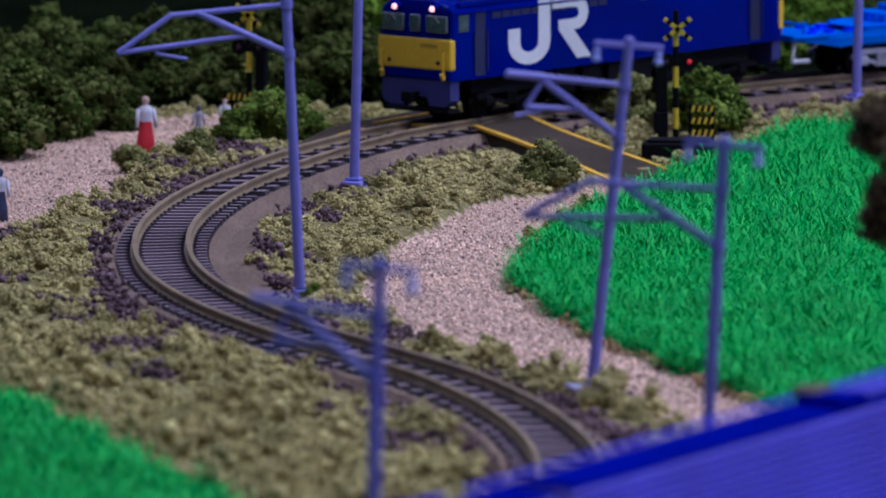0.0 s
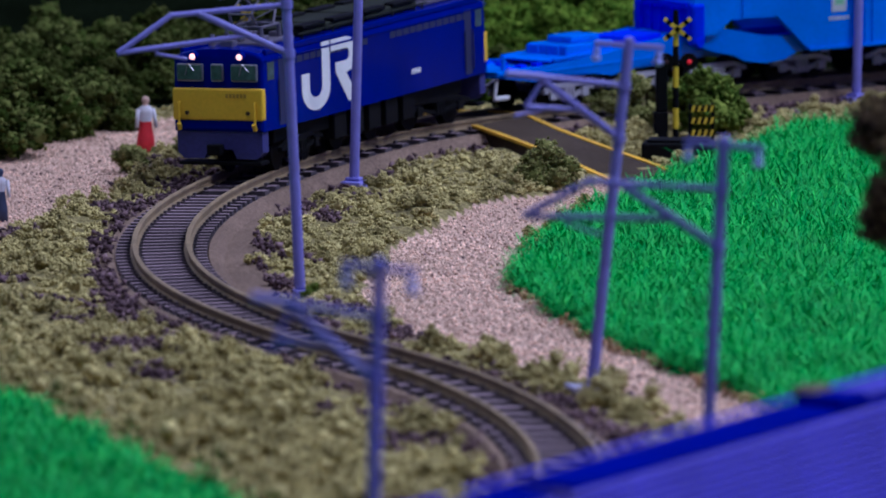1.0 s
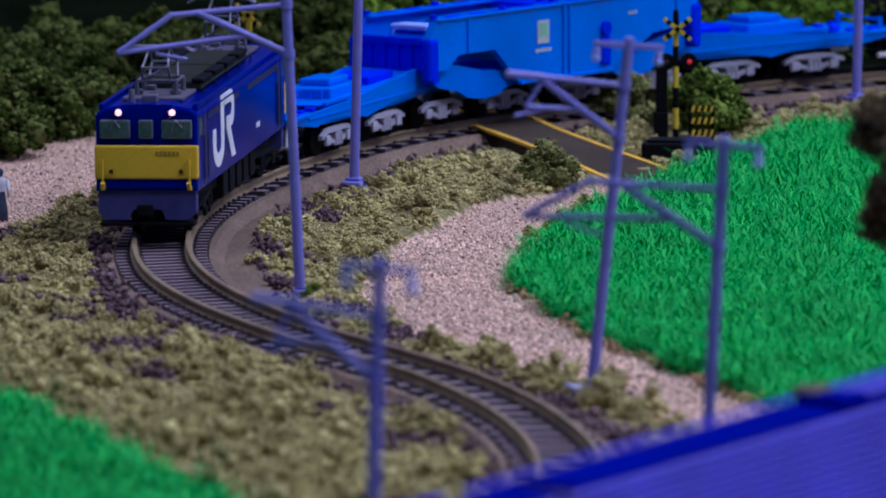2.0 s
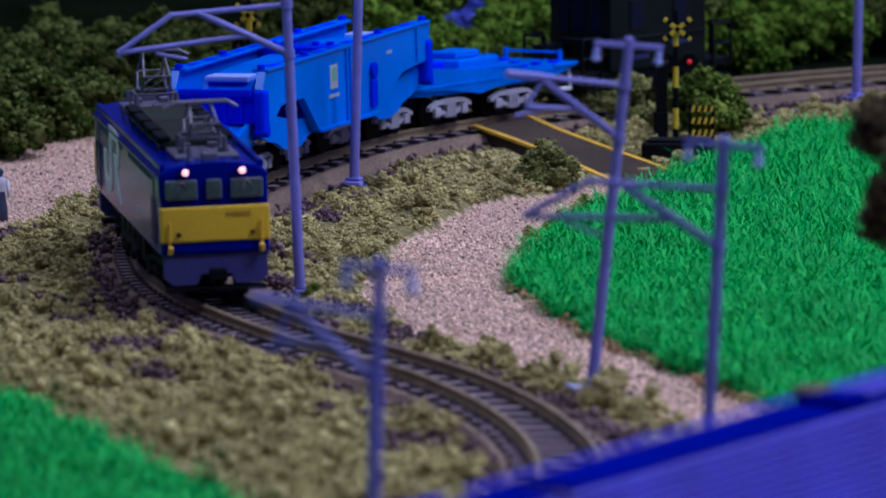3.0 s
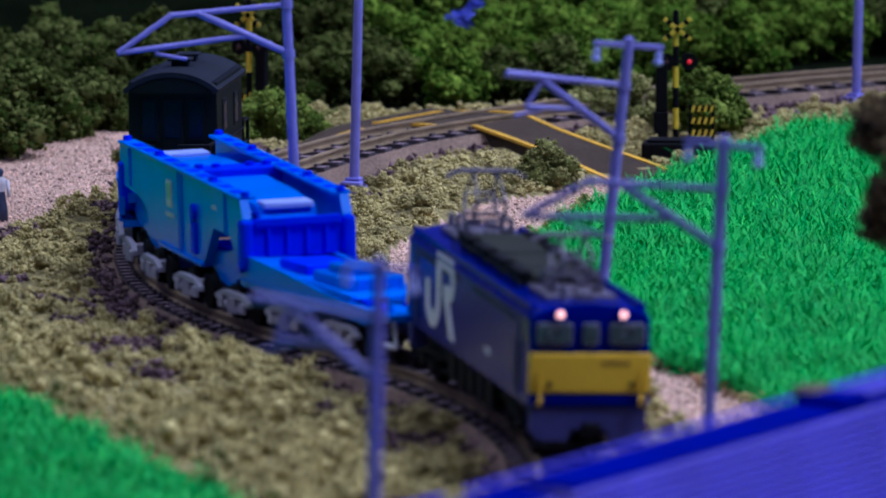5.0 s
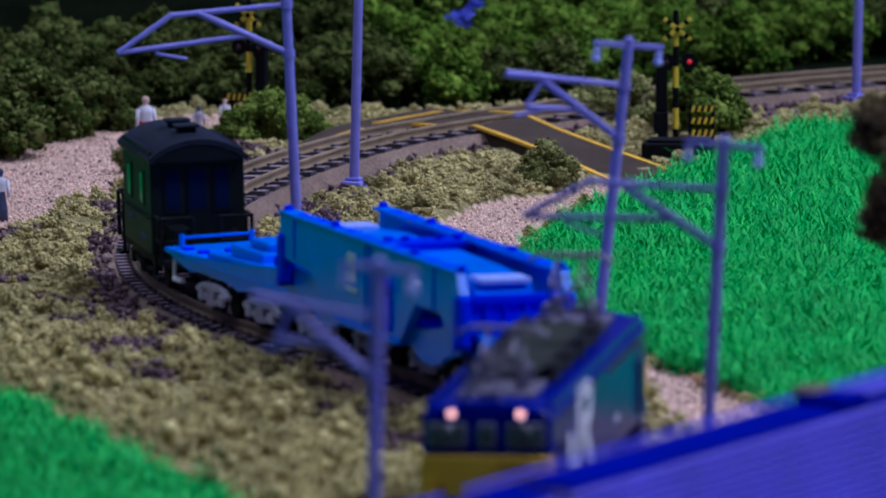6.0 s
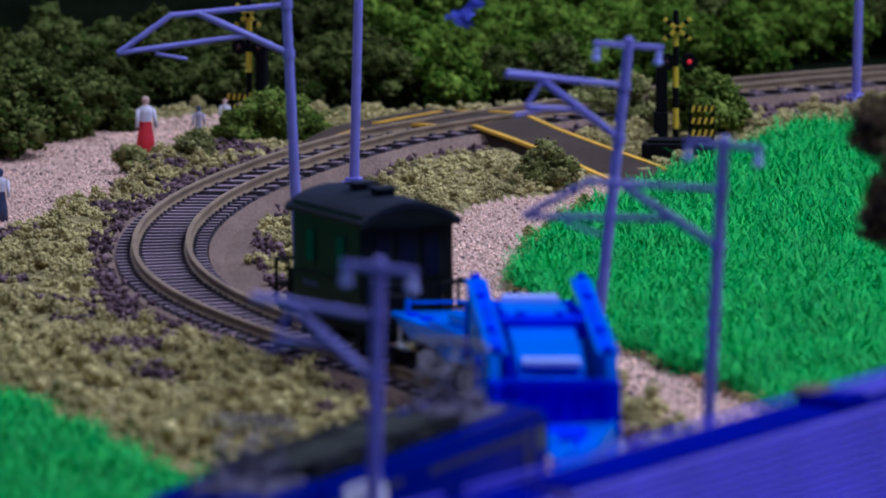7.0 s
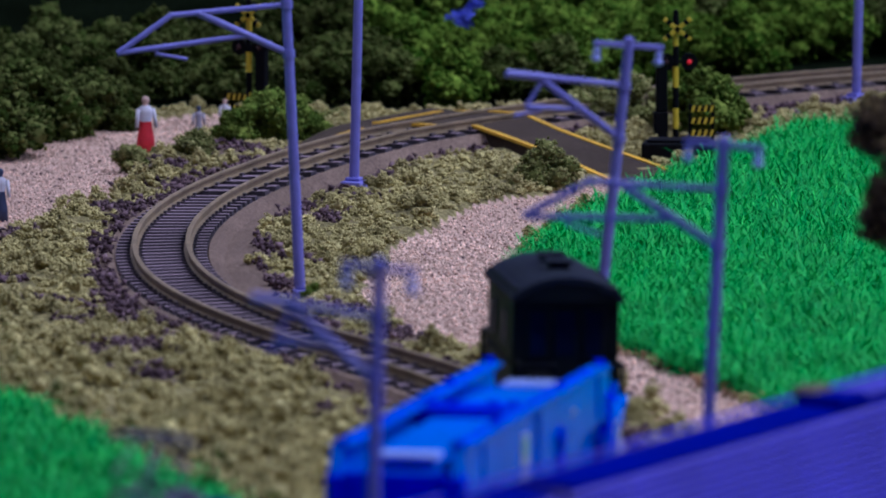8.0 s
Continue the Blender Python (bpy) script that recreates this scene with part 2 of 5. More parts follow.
M_HEADLIGHT = glow("headlight_lens", (1.0, 0.44, 0.36), 1.9)
M_RIM = mat("lens_rim", (0.25, 0.24, 0.3), 0.35, 1300, 0.1, 70, 0.1, metal=0.6)
M_VENT = mat("louvre_dark", (0.018, 0.02, 0.08), 0.6, 1500, 0.2, 70, 0.2)
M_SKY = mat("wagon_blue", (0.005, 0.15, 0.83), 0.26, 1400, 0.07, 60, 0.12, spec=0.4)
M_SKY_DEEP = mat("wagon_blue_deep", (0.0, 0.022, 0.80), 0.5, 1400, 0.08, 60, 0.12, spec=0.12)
M_BOGIE = mat("bogie_grey", (0.34, 0.32, 0.40), 0.55, 1400, 0.15, 90, 0.2)
M_SILVER = mat("silver_plate", (0.62, 0.64, 0.72), 0.35, 1200, 0.08, 60, 0.1, metal=0.3)
M_PALE = mat("pale_blue_panel", (0.30, 0.38, 0.85), 0.45, 1200, 0.06, 60, 0.1)
M_FOOT = mat("pale_foot", (0.40, 0.37, 0.55), 0.7, 900, 0.15, 60, 0.15)
M_GREENPLATE = mat("plate_green", (0.25, 0.55, 0.35), 0.5, 1200, 0.1, 60, 0.1)
M_CABOOSE = mat("caboose_black", (0.003, 0.0055, 0.006), 0.5, 1300, 0.2, 60, 0.35, spec=0.18)
M_CABROOF = mat("caboose_roof", (0.012, 0.016, 0.028), 0.6, 1300, 0.2, 60, 0.3, spec=0.15)
M_RED = glow("red_lens", (0.7, 0.012, 0.025), 0.4)
M_TAIL = mat("tail_lamp_red", (0.035, 0.006, 0.008), 0.3, 900, 0.1, 60, 0.1)
M_SIGN_Y = mat("crossing_yellow", (0.66, 0.48, 0.02), 0.5, 1300, 0.1, 60, 0.15)
M_SIGN_K = mat("crossing_black", (0.003, 0.003, 0.005), 0.6, 1300, 0.2, 60, 0.2, spec=0.1)
M_ROAD = mat("road_brown", (0.060, 0.043, 0.033), 0.9, 1600, 0.25, 45, 0.2, bump=0.2, spec=0.1)
M_EDGE = mat("road_edge_yellow", (0.70, 0.40, 0.02), 0.6, 1300, 0.12, 60, 0.2)
M_COACH_SIDE = mat("coach_side", (0.29, 0.25, 0.88), 0.8, 900, 0.08, 40, 0.12, spec=0.05)
M_RIB = mat("coach_rib", (0.09, 0.075, 0.62), 0.8, 900, 0.08, 40, 0.12, spec=0.05)
M_RIDGE = mat("coach_ridge", (0.07, 0.06, 0.42), 0.8, 900, 0.08, 40, 0.12, spec=0.05)
M_COACH_ROOF = mat("coach_roof", (0.0, 0.001, 0.22), 0.8, 900, 0.1, 40, 0.15, spec=0.03)
M_COVER = mat("roof_cover_brown", (0.12, 0.09, 0.07), 0.8, 900, 0.2, 60, 0.2)
M_FIG_RED = mat("figure_red", (0.55, 0.015, 0.03), 0.6, 900, 0.1, 60, 0.1)
M_FIG_WHITE = mat("figure_white", (0.62, 0.58, 0.68), 0.6, 900, 0.08, 60, 0.1)
M_FIG_GREY = mat("figure_grey", (0.36, 0.33, 0.44), 0.6, 900, 0.1, 60, 0.1)
M_FIG_NAVY = mat("figure_navy", (0.03, 0.04, 0.10), 0.6, 900, 0.1, 60, 0.1)
M_FIG_SKIN = mat("figure_skin", (0.55, 0.36, 0.30), 0.6, 900, 0.05, 60, 0.05)
# The blue of the unseen walls is added to throw blue light on upright faces.
M_BOUNCE_WALL = mat("hall_wall", (0.14, 0.13, 0.50), 0.8, 8, 0.05, 1, 0.08)
M_FLOOR = mat("hall_floor", (0.16, 0.15, 0.17), 0.6, 20, 0.15, 1.5, 0.15)
M_CEILING = mat("hall_ceiling", (0.45, 0.43, 0.50), 0.9, 8, 0.05, 1, 0.06)
M_TABLE = mat("table_wood", (0.20, 0.13, 0.08), 0.6, 120, 0.2, 6, 0.2)
M_PANEL = glow("light_panel", PANEL_COLOUR, 1.5)

# ---- the hall and the layout table ----
def hall():
    def slab(name, b, m, label):
        bm = bmesh.new()
        box(bm, *b)
        tagged(part(name, bm, m, None, label), label, "structure", kind="structure")
    slab("floor", (-2600, 2600, -3300, 2600, -960, -900), M_FLOOR, "grey hall floor under the layout table")
    slab("ceiling", (-2600, 2600, -3300, 2600, 1600, 1660), M_CEILING, "pale hall ceiling with light panels")
    # unseen walls close the hall and bounce blue onto the layout
    slab("wall_north", (-2600, 2600, 2600, 2660, -900, 1600), M_BOUNCE_WALL, "unseen bluish wall added to bounce blue light")
    slab("wall_south", (-2600, 2600, -3360, -3300, -900, 1600), M_BOUNCE_WALL, "unseen bluish wall added to bounce blue light")
    slab("wall_east", (2600, 2660, -3300, 2600, -900, 1600), M_BOUNCE_WALL, "unseen bluish wall added to bounce blue light")
    slab("wall_west", (-2660, -2600, -3300, 2600, -900, 1600), M_BOUNCE_WALL, "unseen bluish wall added to bounce blue light")
    for x, y, z, watts in PANEL_LIGHTS:
        th = thing("ceiling_light", "white ceiling light panel in a metal frame", "ceiling light", "hall light panels")
        th.location = (x, y, 1.6)
        bm = bmesh.new()
        for a, b, c, d in ((-620, 620, -170, -150), (-620, 620, 150, 170), (-620, -600, -150, 150), (600, 620, -150, 150)):
            box(bm, a, b, c, d, -30, 0)
        part("frame", bm, M_SILVER, th)
        bm = bmesh.new()
        box(bm, -598, 598, -148, 148, -22, -14)
        part("diffuser", bm, M_PANEL, th, "glowing white diffuser")
        la = bpy.data.lights.new("panel_light", "AREA")
        la.shape, la.size, la.size_y, la.energy, la.color = "RECTANGLE", 1.18, 0.28, watts, PANEL_COLOUR
        lo = new("panel_light", la)
        lo.location = (x, y, z)


def table():
    th = thing("layout_table", "wooden table that carries the model railway", "table")
    bm = bmesh.new()
    box(bm, -600, 600, -780, 660, -40, -14, 2)
    part("tabletop", bm, M_TABLE, th)
    for x in (-560, 560):
        for y in (-740, 620):
            bm = bmesh.new()
            box(bm, x - 30, x + 30, y - 30, y + 30, -900, -40, 3)
            part("leg", bm, M_TABLE, th)


# ---- the ground and its covers ----
PATH = [(-16, -39), (-9, 41), (6, 102), (19, 117), (33, 142), (44, 160), (60, 172), (66, 158), (44, 122), (24, 85), (15, 40), (13, -16), (20, -50), (29, -95), (47, -154), (52, -205), (43, -222), (34, -188), (20, -141), (11, -120), (-8, -77)]
CLEARING = [(-99, 168), (-87, 186), (-81, 223), (-62, 245), (-45, 254), (-36, 240), (-50, 214), (-58, 178), (-60, 154), (-64, 108), (-80, 64), (-93, 48)]
FIELD = [(12, -18), (15, 25), (23, 72), (36, 112), (45, 143), (61, 193), (72, 220), (82, 228), (150, 245), (150, -170), (62, -205), (48, -156), (29, -100), (19, -56)]
# The outer meadow is unseen, added so the locomotive's side reflects green.
MEADOW = [(-600, 190), (-108, 170), (-97, 40), (-90, -60), (-84, -138), (-76, -152), (-69, -168), (-56, -208), (-46, -240), (-37, -262), (-24, -310), (-14, -420), (-90, -780), (-600, -780)]
ROAD_L = [(6.2, 203.5), (14, 186), (22.5, 164), (28, 148), (32.5, 137)]
ROAD_POLY = [(4, 208), (13, 184), (21, 163), (26, 148), (31, 134), (47, 150), (41, 163), (33, 181), (25, 204), (18, 226)]
ROAD_R = [(16.8, 221.5), (23, 203), (32, 179), (40, 160), (45, 150)]


def zones(x, y):
    """0 olive cover, 1 path grit, 2 grass, 3 forest floor, 4 ballast stones."""
    w = wobble(x, y, 9, 1) * 2.2 + wobble(x, y, 3.1, 4) * 0.8
    z = np.zeros(len(x), int)
    d = off_track(x, y)
    z[inside(PATH, x + w * 0.6, y + w) | inside(CLEARING, x + w, y + w * 1.5)] = 1
    z[inside(FIELD, x + w * 0.5, y + w) | inside(MEADOW, x + w * 0.7, y + w)] = 2
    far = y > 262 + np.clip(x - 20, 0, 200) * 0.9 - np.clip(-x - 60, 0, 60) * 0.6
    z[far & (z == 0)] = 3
    bend = inside(INSIDE_BEND, x, y)
    stones = (d < 14.5 + 4.5 * bend + 4.2 * wobble(x, y, 17, 2) + 2.6 * wobble(x, y, 5, 6)) & (z != 1)
    z[stones] = 4
    west = x < -40
    patch = (z == 0) & (d < np.where(west, 42, 29)) & (wobble(x, y, 12, 7) + 0.4 * wobble(x, y, 4, 2) > np.where(west, 0.36, 0.5))
    z[patch] = 4
    z[(x > 46) & (y > 200) & (d < 20 + 2 * wobble(x, y, 5, 3)) & (z == 0)] = 4
    return z, d


def height(x, y, z=None, d=None):
    if z is None:
        z, d = zones(x, y)
    h = -4.8 + 0.35 * wobble(x, y, 26, 3) + 0.2 * wobble(x, y, 6, 5)
    h = h + np.where(z == 0, 0.9 + 0.7 * wobble(x, y, 5, 8), 0) + np.where(z == 3, 0.04 * np.clip(y - 262, 0, 400), 0)
    h = h + np.where(z == 4, 0.9, 0)
    near = np.clip((14 - d) / 5, 0, 1)
    return h * (1 - near) + near * -4.9


def ground():
    xs = np.concatenate([np.linspace(-600, -130, 24), np.arange(-125, 126, 1.5), np.linspace(130, 600, 24)])
    ys = np.concatenate([np.linspace(-780, -500, 20), np.arange(-497.5, 400, 1.5), np.linspace(405, 660, 20)])
    gx, gy = np.meshgrid(xs, ys)
    x, y = gx.ravel(), gy.ravel()
    z, d = zones(x, y)
    v = np.stack([x, y, height(x, y, z, d)], -1) * MM
    nx, ny = len(xs), len(ys)
    i = (np.arange(ny - 1)[:, None] * nx + np.arange(nx - 1)[None]).ravel()
    f = np.stack([i, i + 1, i + nx + 1, i + nx], -1)
    me = quick_mesh("ground", v, f, 4, z[i])
    for m in (M_OLIVE_SOIL, M_PATH, M_GRASS_SOIL, M_FOREST_SHADE_SOIL, M_BED):
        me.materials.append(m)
    tagged(link_mesh("ground", me), "scenic ground of soil, grit path and turf", "ground", kind="structure")


def cover(name, label, category, centres, sizes, material, flat=1.0, seed=1):
    rng = np.random.default_rng(seed)
    v, f = crumbs(rng, centres, sizes, flat)
    ob = link_mesh(name, quick_mesh(name, v * MM, f, 3), material)
    return tagged(ob, label, category, kind="stuff")


def covers():
    rng = np.random.default_rng(7)

    def spots(n, x0, x1, y0, y1):
        return rng.uniform(x0, x1, n), rng.uniform(y0, y1, n)
    # olive foam: round clumps, each of many small flakes
    x, y = spots(27000, -112, 112, -420, 320)
    z, d = zones(x, y)
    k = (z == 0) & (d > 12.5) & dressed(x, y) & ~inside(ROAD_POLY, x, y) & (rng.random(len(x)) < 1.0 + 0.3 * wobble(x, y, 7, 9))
    x, y, z, d = x[k], y[k], z[k], d[k]
    n = 11
    r = rng.uniform(0.5, 1.1, len(x))
    u = rng.normal(0, 1, (len(x), n, 3))
    u /= np.linalg.norm(u, axis=2)[:, :, None]
    u[:, :, 2] = np.abs(u[:, :, 2])
    lump = np.clip(0.3 + 0.9 * wobble(x, y, 5, 12), 0, 1.4)
    base = np.stack([x, y, height(x, y, z, d) - 0.3 + lump], -1)
    p = (base[:, None] + u * (r[:, None] * rng.uniform(0.6, 1.1, (len(x), n)))[:, :, None]).reshape(-1, 3)
    # larger soft tufts on top of it, each a heap of small puffs with gaps between them
    tx, ty = spots(4300, -112, 112, -420, 320)
    tz, td = zones(tx, ty)
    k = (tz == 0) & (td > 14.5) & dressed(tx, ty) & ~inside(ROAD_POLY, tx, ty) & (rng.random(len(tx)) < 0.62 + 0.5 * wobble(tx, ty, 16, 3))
    tx, ty, tz, td = tx[k], ty[k], tz[k], td[k]
    tr = rng.uniform(1.3, 3.6, len(tx)) * np.where(ty < -90, 1.5, 0.9)
    puffs, n = 10, 22
    a = rng.uniform(0, 2 * np.pi, (len(tx), puffs))
    away = np.sqrt(rng.random((len(tx), puffs))) * 0.95
    pc = np.stack([away * np.cos(a), away * np.sin(a), (1 - away) * rng.uniform(0.5, 1.25, a.shape) + 0.15], -1) * tr[:, None, None]
    pr = rng.uniform(0.2, 0.42, a.shape) * tr[:, None]
    base = np.stack([tx, ty, height(tx, ty, tz, td) - 0.3], -1)
    u = rng.normal(0, 1, (len(tx), puffs, n, 3))
    u /= np.linalg.norm(u, axis=3)[..., None]
    u[..., 2] = np.where(u[..., 2] < -0.3, -u[..., 2], u[..., 2])
    q = (base[:, None] + pc)[:, :, None] + u * (pr[:, :, None] * rng.uniform(0.62, 1.25, (len(tx), puffs, n)))[..., None]
    q = q.reshape(len(tx), -1, 3)
    n = puffs * n
    p = np.concatenate([p, q.reshape(-1, 3)])
    v, f = flakes(rng, p, np.concatenate([rng.uniform(0.2, 0.42, len(p) - q.shape[0] * n), rng.uniform(0.17, 0.38, q.shape[0] * n)]))
    lobes = np.concatenate([(base[:, None] + pc).reshape(-1, 3), pr.reshape(-1, 1)], 1)
    cv, cf = cores(rng, lobes, 0.66)
    v, f = np.concatenate([v, cv]), np.concatenate([f, cf + len(v)])
    tagged(link_mesh("ground_foam", quick_mesh("ground_foam", v * MM, f, 3), M_OLIVE), "crumbly olive-tan foam turf over the ground", "ground cover", kind="stuff")
    # ballast stones
    x, y = spots(150000, -110, 130, -520, 330)
    z, d = zones(x, y)
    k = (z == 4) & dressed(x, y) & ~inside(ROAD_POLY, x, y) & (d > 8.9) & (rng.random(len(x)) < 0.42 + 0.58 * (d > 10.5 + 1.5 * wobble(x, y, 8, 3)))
    k &= ~(inside(INSIDE_BEND, x, y) & (d < 16.5 + 1.5 * wobble(x, y, 6, 4)))
    x, y, z, d = x[k], y[k], z[k], d[k]
    h = height(x, y, z, d) + rng.uniform(0.0, 1.0, len(x)) + 0.9 * np.clip(wobble(x, y, 4, 7), 0, 1) + np.clip((11.5 - d) * 0.6, 0, 1.5)
    v, f = flakes(rng, np.stack([x, y, h], -1), rng.uniform(0.28, 0.75, len(x)))
    tagged(link_mesh("ballast_stones", quick_mesh("ballast_stones", v * MM, f, 3), M_STONE), "dark purplish-brown ballast stones beside the track", "ballast", kind="stuff")
    # grit of the path and of the clearing
    x, y = spots(170000, -112, 70, -225, 260)
    z, d = zones(x, y)
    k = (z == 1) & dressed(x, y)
    x, y, z, d = x[k], y[k], z[k], d[k]
    v, f = flakes(rng, np.stack([x, y, height(x, y, z, d) + rng.uniform(-0.1, 0.3, len(x))], -1), rng.uniform(0.14, 0.40, len(x)) * np.where(y > 60, 0.72, 1.0))
    tagged(link_mesh("path_grains", quick_mesh("path_grains", v * MM, f, 3), M_GRIT), "pinkish-beige grit grains strewn on the path", "grit", kind="stuff")
    # brown thatch along the edge of the field
    x, y = spots(30000, 5, 62, -205, 90)
    z, d = zones(x, y)
    k = (z == 1) & inside(FIELD, x + 1.2 + 1.4 * wobble(x, y, 6, 2), y + 1.5)
    x, y, z, d = x[k], y[k], z[k], d[k]
    v, f = flakes(rng, np.stack([x, y, height(x, y, z, d) + rng.uniform(0, 1.3, len(x))], -1), rng.uniform(0.2, 0.5, len(x)))
    tagged(link_mesh("field_thatch", quick_mesh("field_thatch", v * MM, f, 3), M_THATCH), "rusty brown thatch along the grass edge", "ground cover", kind="stuff")
    # stray dark crumbs on the path and along its edge
    x, y = spots(5000, -112, 60, -225, 260)
    z, d = zones(x, y)
    k = (z == 1) & (rng.random(len(x)) < 0.25 + 0.35 * (wobble(x, y, 15, 5) > 0.3) + 0.25 * (x < -40))
    x, y, z, d = x[k], y[k], z[k], d[k]
    cover("path_debris", "small dark crumbs lying on the grit path", "debris", np.stack([x, y, height(x, y, z, d) + 0.3], -1), rng.uniform(0.2, 0.5, len(x)), M_STONE, 0.6, seed=5)


def grass(name, label, poly, n, seed, x0, x1, y0, y1, tall):
    rng = np.random.default_rng(seed)
    x, y = rng.uniform(x0, x1, n), rng.uniform(y0, y1, n)
    z, d = zones(x, y)
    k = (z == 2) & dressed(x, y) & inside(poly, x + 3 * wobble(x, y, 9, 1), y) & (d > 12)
    x, y, z, d = x[k], y[k], z[k], d[k]
    m = len(x)
    h = height(x, y, z, d)
    a = rng.uniform(0, 2 * np.pi, m)
    lean = rng.uniform(0.5, 1.75, m)
    stray = rng.random(m) < 0.07
    length = rng.uniform(0.6, 1.15, m) * tall * np.where(stray, 1.5, 1.0)
    wid = rng.uniform(0.06, 0.17, m)
    dirv = np.stack([np.cos(a) * np.sin(lean), np.sin(a) * np.sin(lean), np.cos(lean)], -1)
    side = np.stack([-np.sin(a), np.cos(a), np.zeros(m)], -1) * wid[:, None]
    base = np.stack([x, y, h + rng.uniform(-0.1, tall * 0.58, m) + np.where(stray, 0.9, 0) + 0.7 * wobble(x, y, 7, 11)], -1)
    mid = base + dirv * (length * 0.55)[:, None]
    bend = rng.uniform(-1.1, 1.1, m)
    curl = np.stack([np.cos(a + bend) * np.sin(lean), np.sin(a + bend) * np.sin(lean), np.cos(lean) * rng.uniform(-0.6, 1.0, m) - 0.25], -1)
    tip = mid + curl * (length * 0.45)[:, None]
    v = np.stack([base - side, base + side, mid + side * 0.9, mid - side * 0.9, tip + side * 0.25, tip - side * 0.25], 1).reshape(-1, 3)
    o = (np.arange(m) * 6)[:, None, None]
    f = (np.array([[0, 1, 2, 3], [3, 2, 4, 5]])[None] + o).reshape(-1, 4)
    tagged(link_mesh(name, quick_mesh(name, v * MM, f, 4), M_GRASS), label, "grass", kind="stuff")


# ---- bushes and trees ----
def core_shape():
    """A round eighty-sided core: vertices and triangles."""
    bm = bmesh.new()
    bmesh.ops.create_icosphere(bm, subdivisions=2, radius=1.0)
    bm.verts.index_update()
    out = np.array([v.co[:] for v in bm.verts]), np.array([[v.index for v in f.verts] for f in bm.faces])
    bm.free()
    return out


CORE_V, CORE_F = core_shape()


def cores(rng, lobes, fill=0.83):
    """Uneven solid puffs inside the lobes (cx, cy, cz, r)."""
    lobes = np.asarray(lobes, float)
    n = len(lobes)
    v = CORE_V[None] * rng.uniform(fill - 0.15, fill + 0.15, (n, len(CORE_V), 1)) * lobes[:, None, 3:] + lobes[:, None, :3]
    return v.reshape(-1, 3), (CORE_F[None] + (np.arange(n) * len(CORE_V))[:, None, None]).reshape(-1, 3)


def foam_mesh(name, rng, lobes, count, size):
    """Foam foliage: solid puffs (cx, cy, cz, r) under a rough skin of small crumbs."""
    per = [max(20, int(count * l[3] ** 2 / sum(q[3] ** 2 for q in lobes))) for l in lobes]
    pts = []
    for (cx, cy, cz, r), n in zip(lobes, per):
        u = rng.normal(0, 1, (n, 3))
        u /= np.linalg.norm(u, axis=1)[:, None]
        bump = 1 + 0.2 * np.sin(u[:, 0] * 7 + cx) * np.sin(u[:, 1] * 8 + cy) + 0.12 * np.sin(u[:, 2] * 9 + cx * 2)
        q = u * (r * bump * rng.uniform(0.82, 1.08, n))[:, None] * np.array([1, 1, 0.92]) + np.array([cx, cy, cz])
        pts.append(q[q[:, 2] > -0.5])
    p = np.concatenate(pts)
    v, f = flakes(rng, p, rng.uniform(0.5, 1.2, len(p)) * size)
    cv, cf = cores(rng, lobes)
    return quick_mesh(name, np.concatenate([v, cv]) * MM, np.concatenate([f, cf + len(v)]), 3)


def bush_shapes():
    """Heaps of foam puffs of unlike sizes, with gaps between the puffs."""
    rng = np.random.default_rng(21)
    out = []
    for _ in range(8):
        tall = rng.uniform(5.5, 8.5)
        lobes = [(0, 0, tall * 0.45, 4.2)]
        for j in range(17):
            a, e = j * 2.4 + rng.uniform(-0.5, 0.5), rng.uniform(0.0, 1.35)
            q = rng.uniform(4.8, 7.6)
            lobes.append((q * math.cos(a) * math.cos(e), q * math.sin(a) * math.cos(e), 1.5 + tall * math.sin(e) * rng.uniform(0.85, 1.3), rng.uniform(1.5, 3.3)))
        out.append((foam_mesh("foliage", rng, lobes, 2100, 0.56), lobes))
    return out


def bush(shapes, i, x, y, z, s, material, label, name="bush", category="bush", group="", turn=0):
    me0, lobes = shapes[i % len(shapes)]
    key = f"foliage_{material.name}_{i % len(shapes)}"
    me = bpy.data.meshes.get(key)
    if me is None:
        me = me0.copy()
        me.name = key
        me.materials.clear()
        me.materials.append(material)
    th = thing(name, label, category, group)
    at(th, x, y, z, 0, 0, turn)
    th.scale = (s, s, s)
    bm = bmesh.new()
    rod(bm, (0, 0, -2.5), (0.3, 0.2, 3.5), 1.0, 0.5, 7)
    for (cx, cy, cz, r) in lobes[1:4]:
        rod(bm, (0.2, 0.1, 1.5), (cx * 0.8, cy * 0.8, cz), 0.45, 0.2, 5)
    part("stem", bm, M_TRUNK, th)
    link_mesh("foliage", me, None, th)
    return th


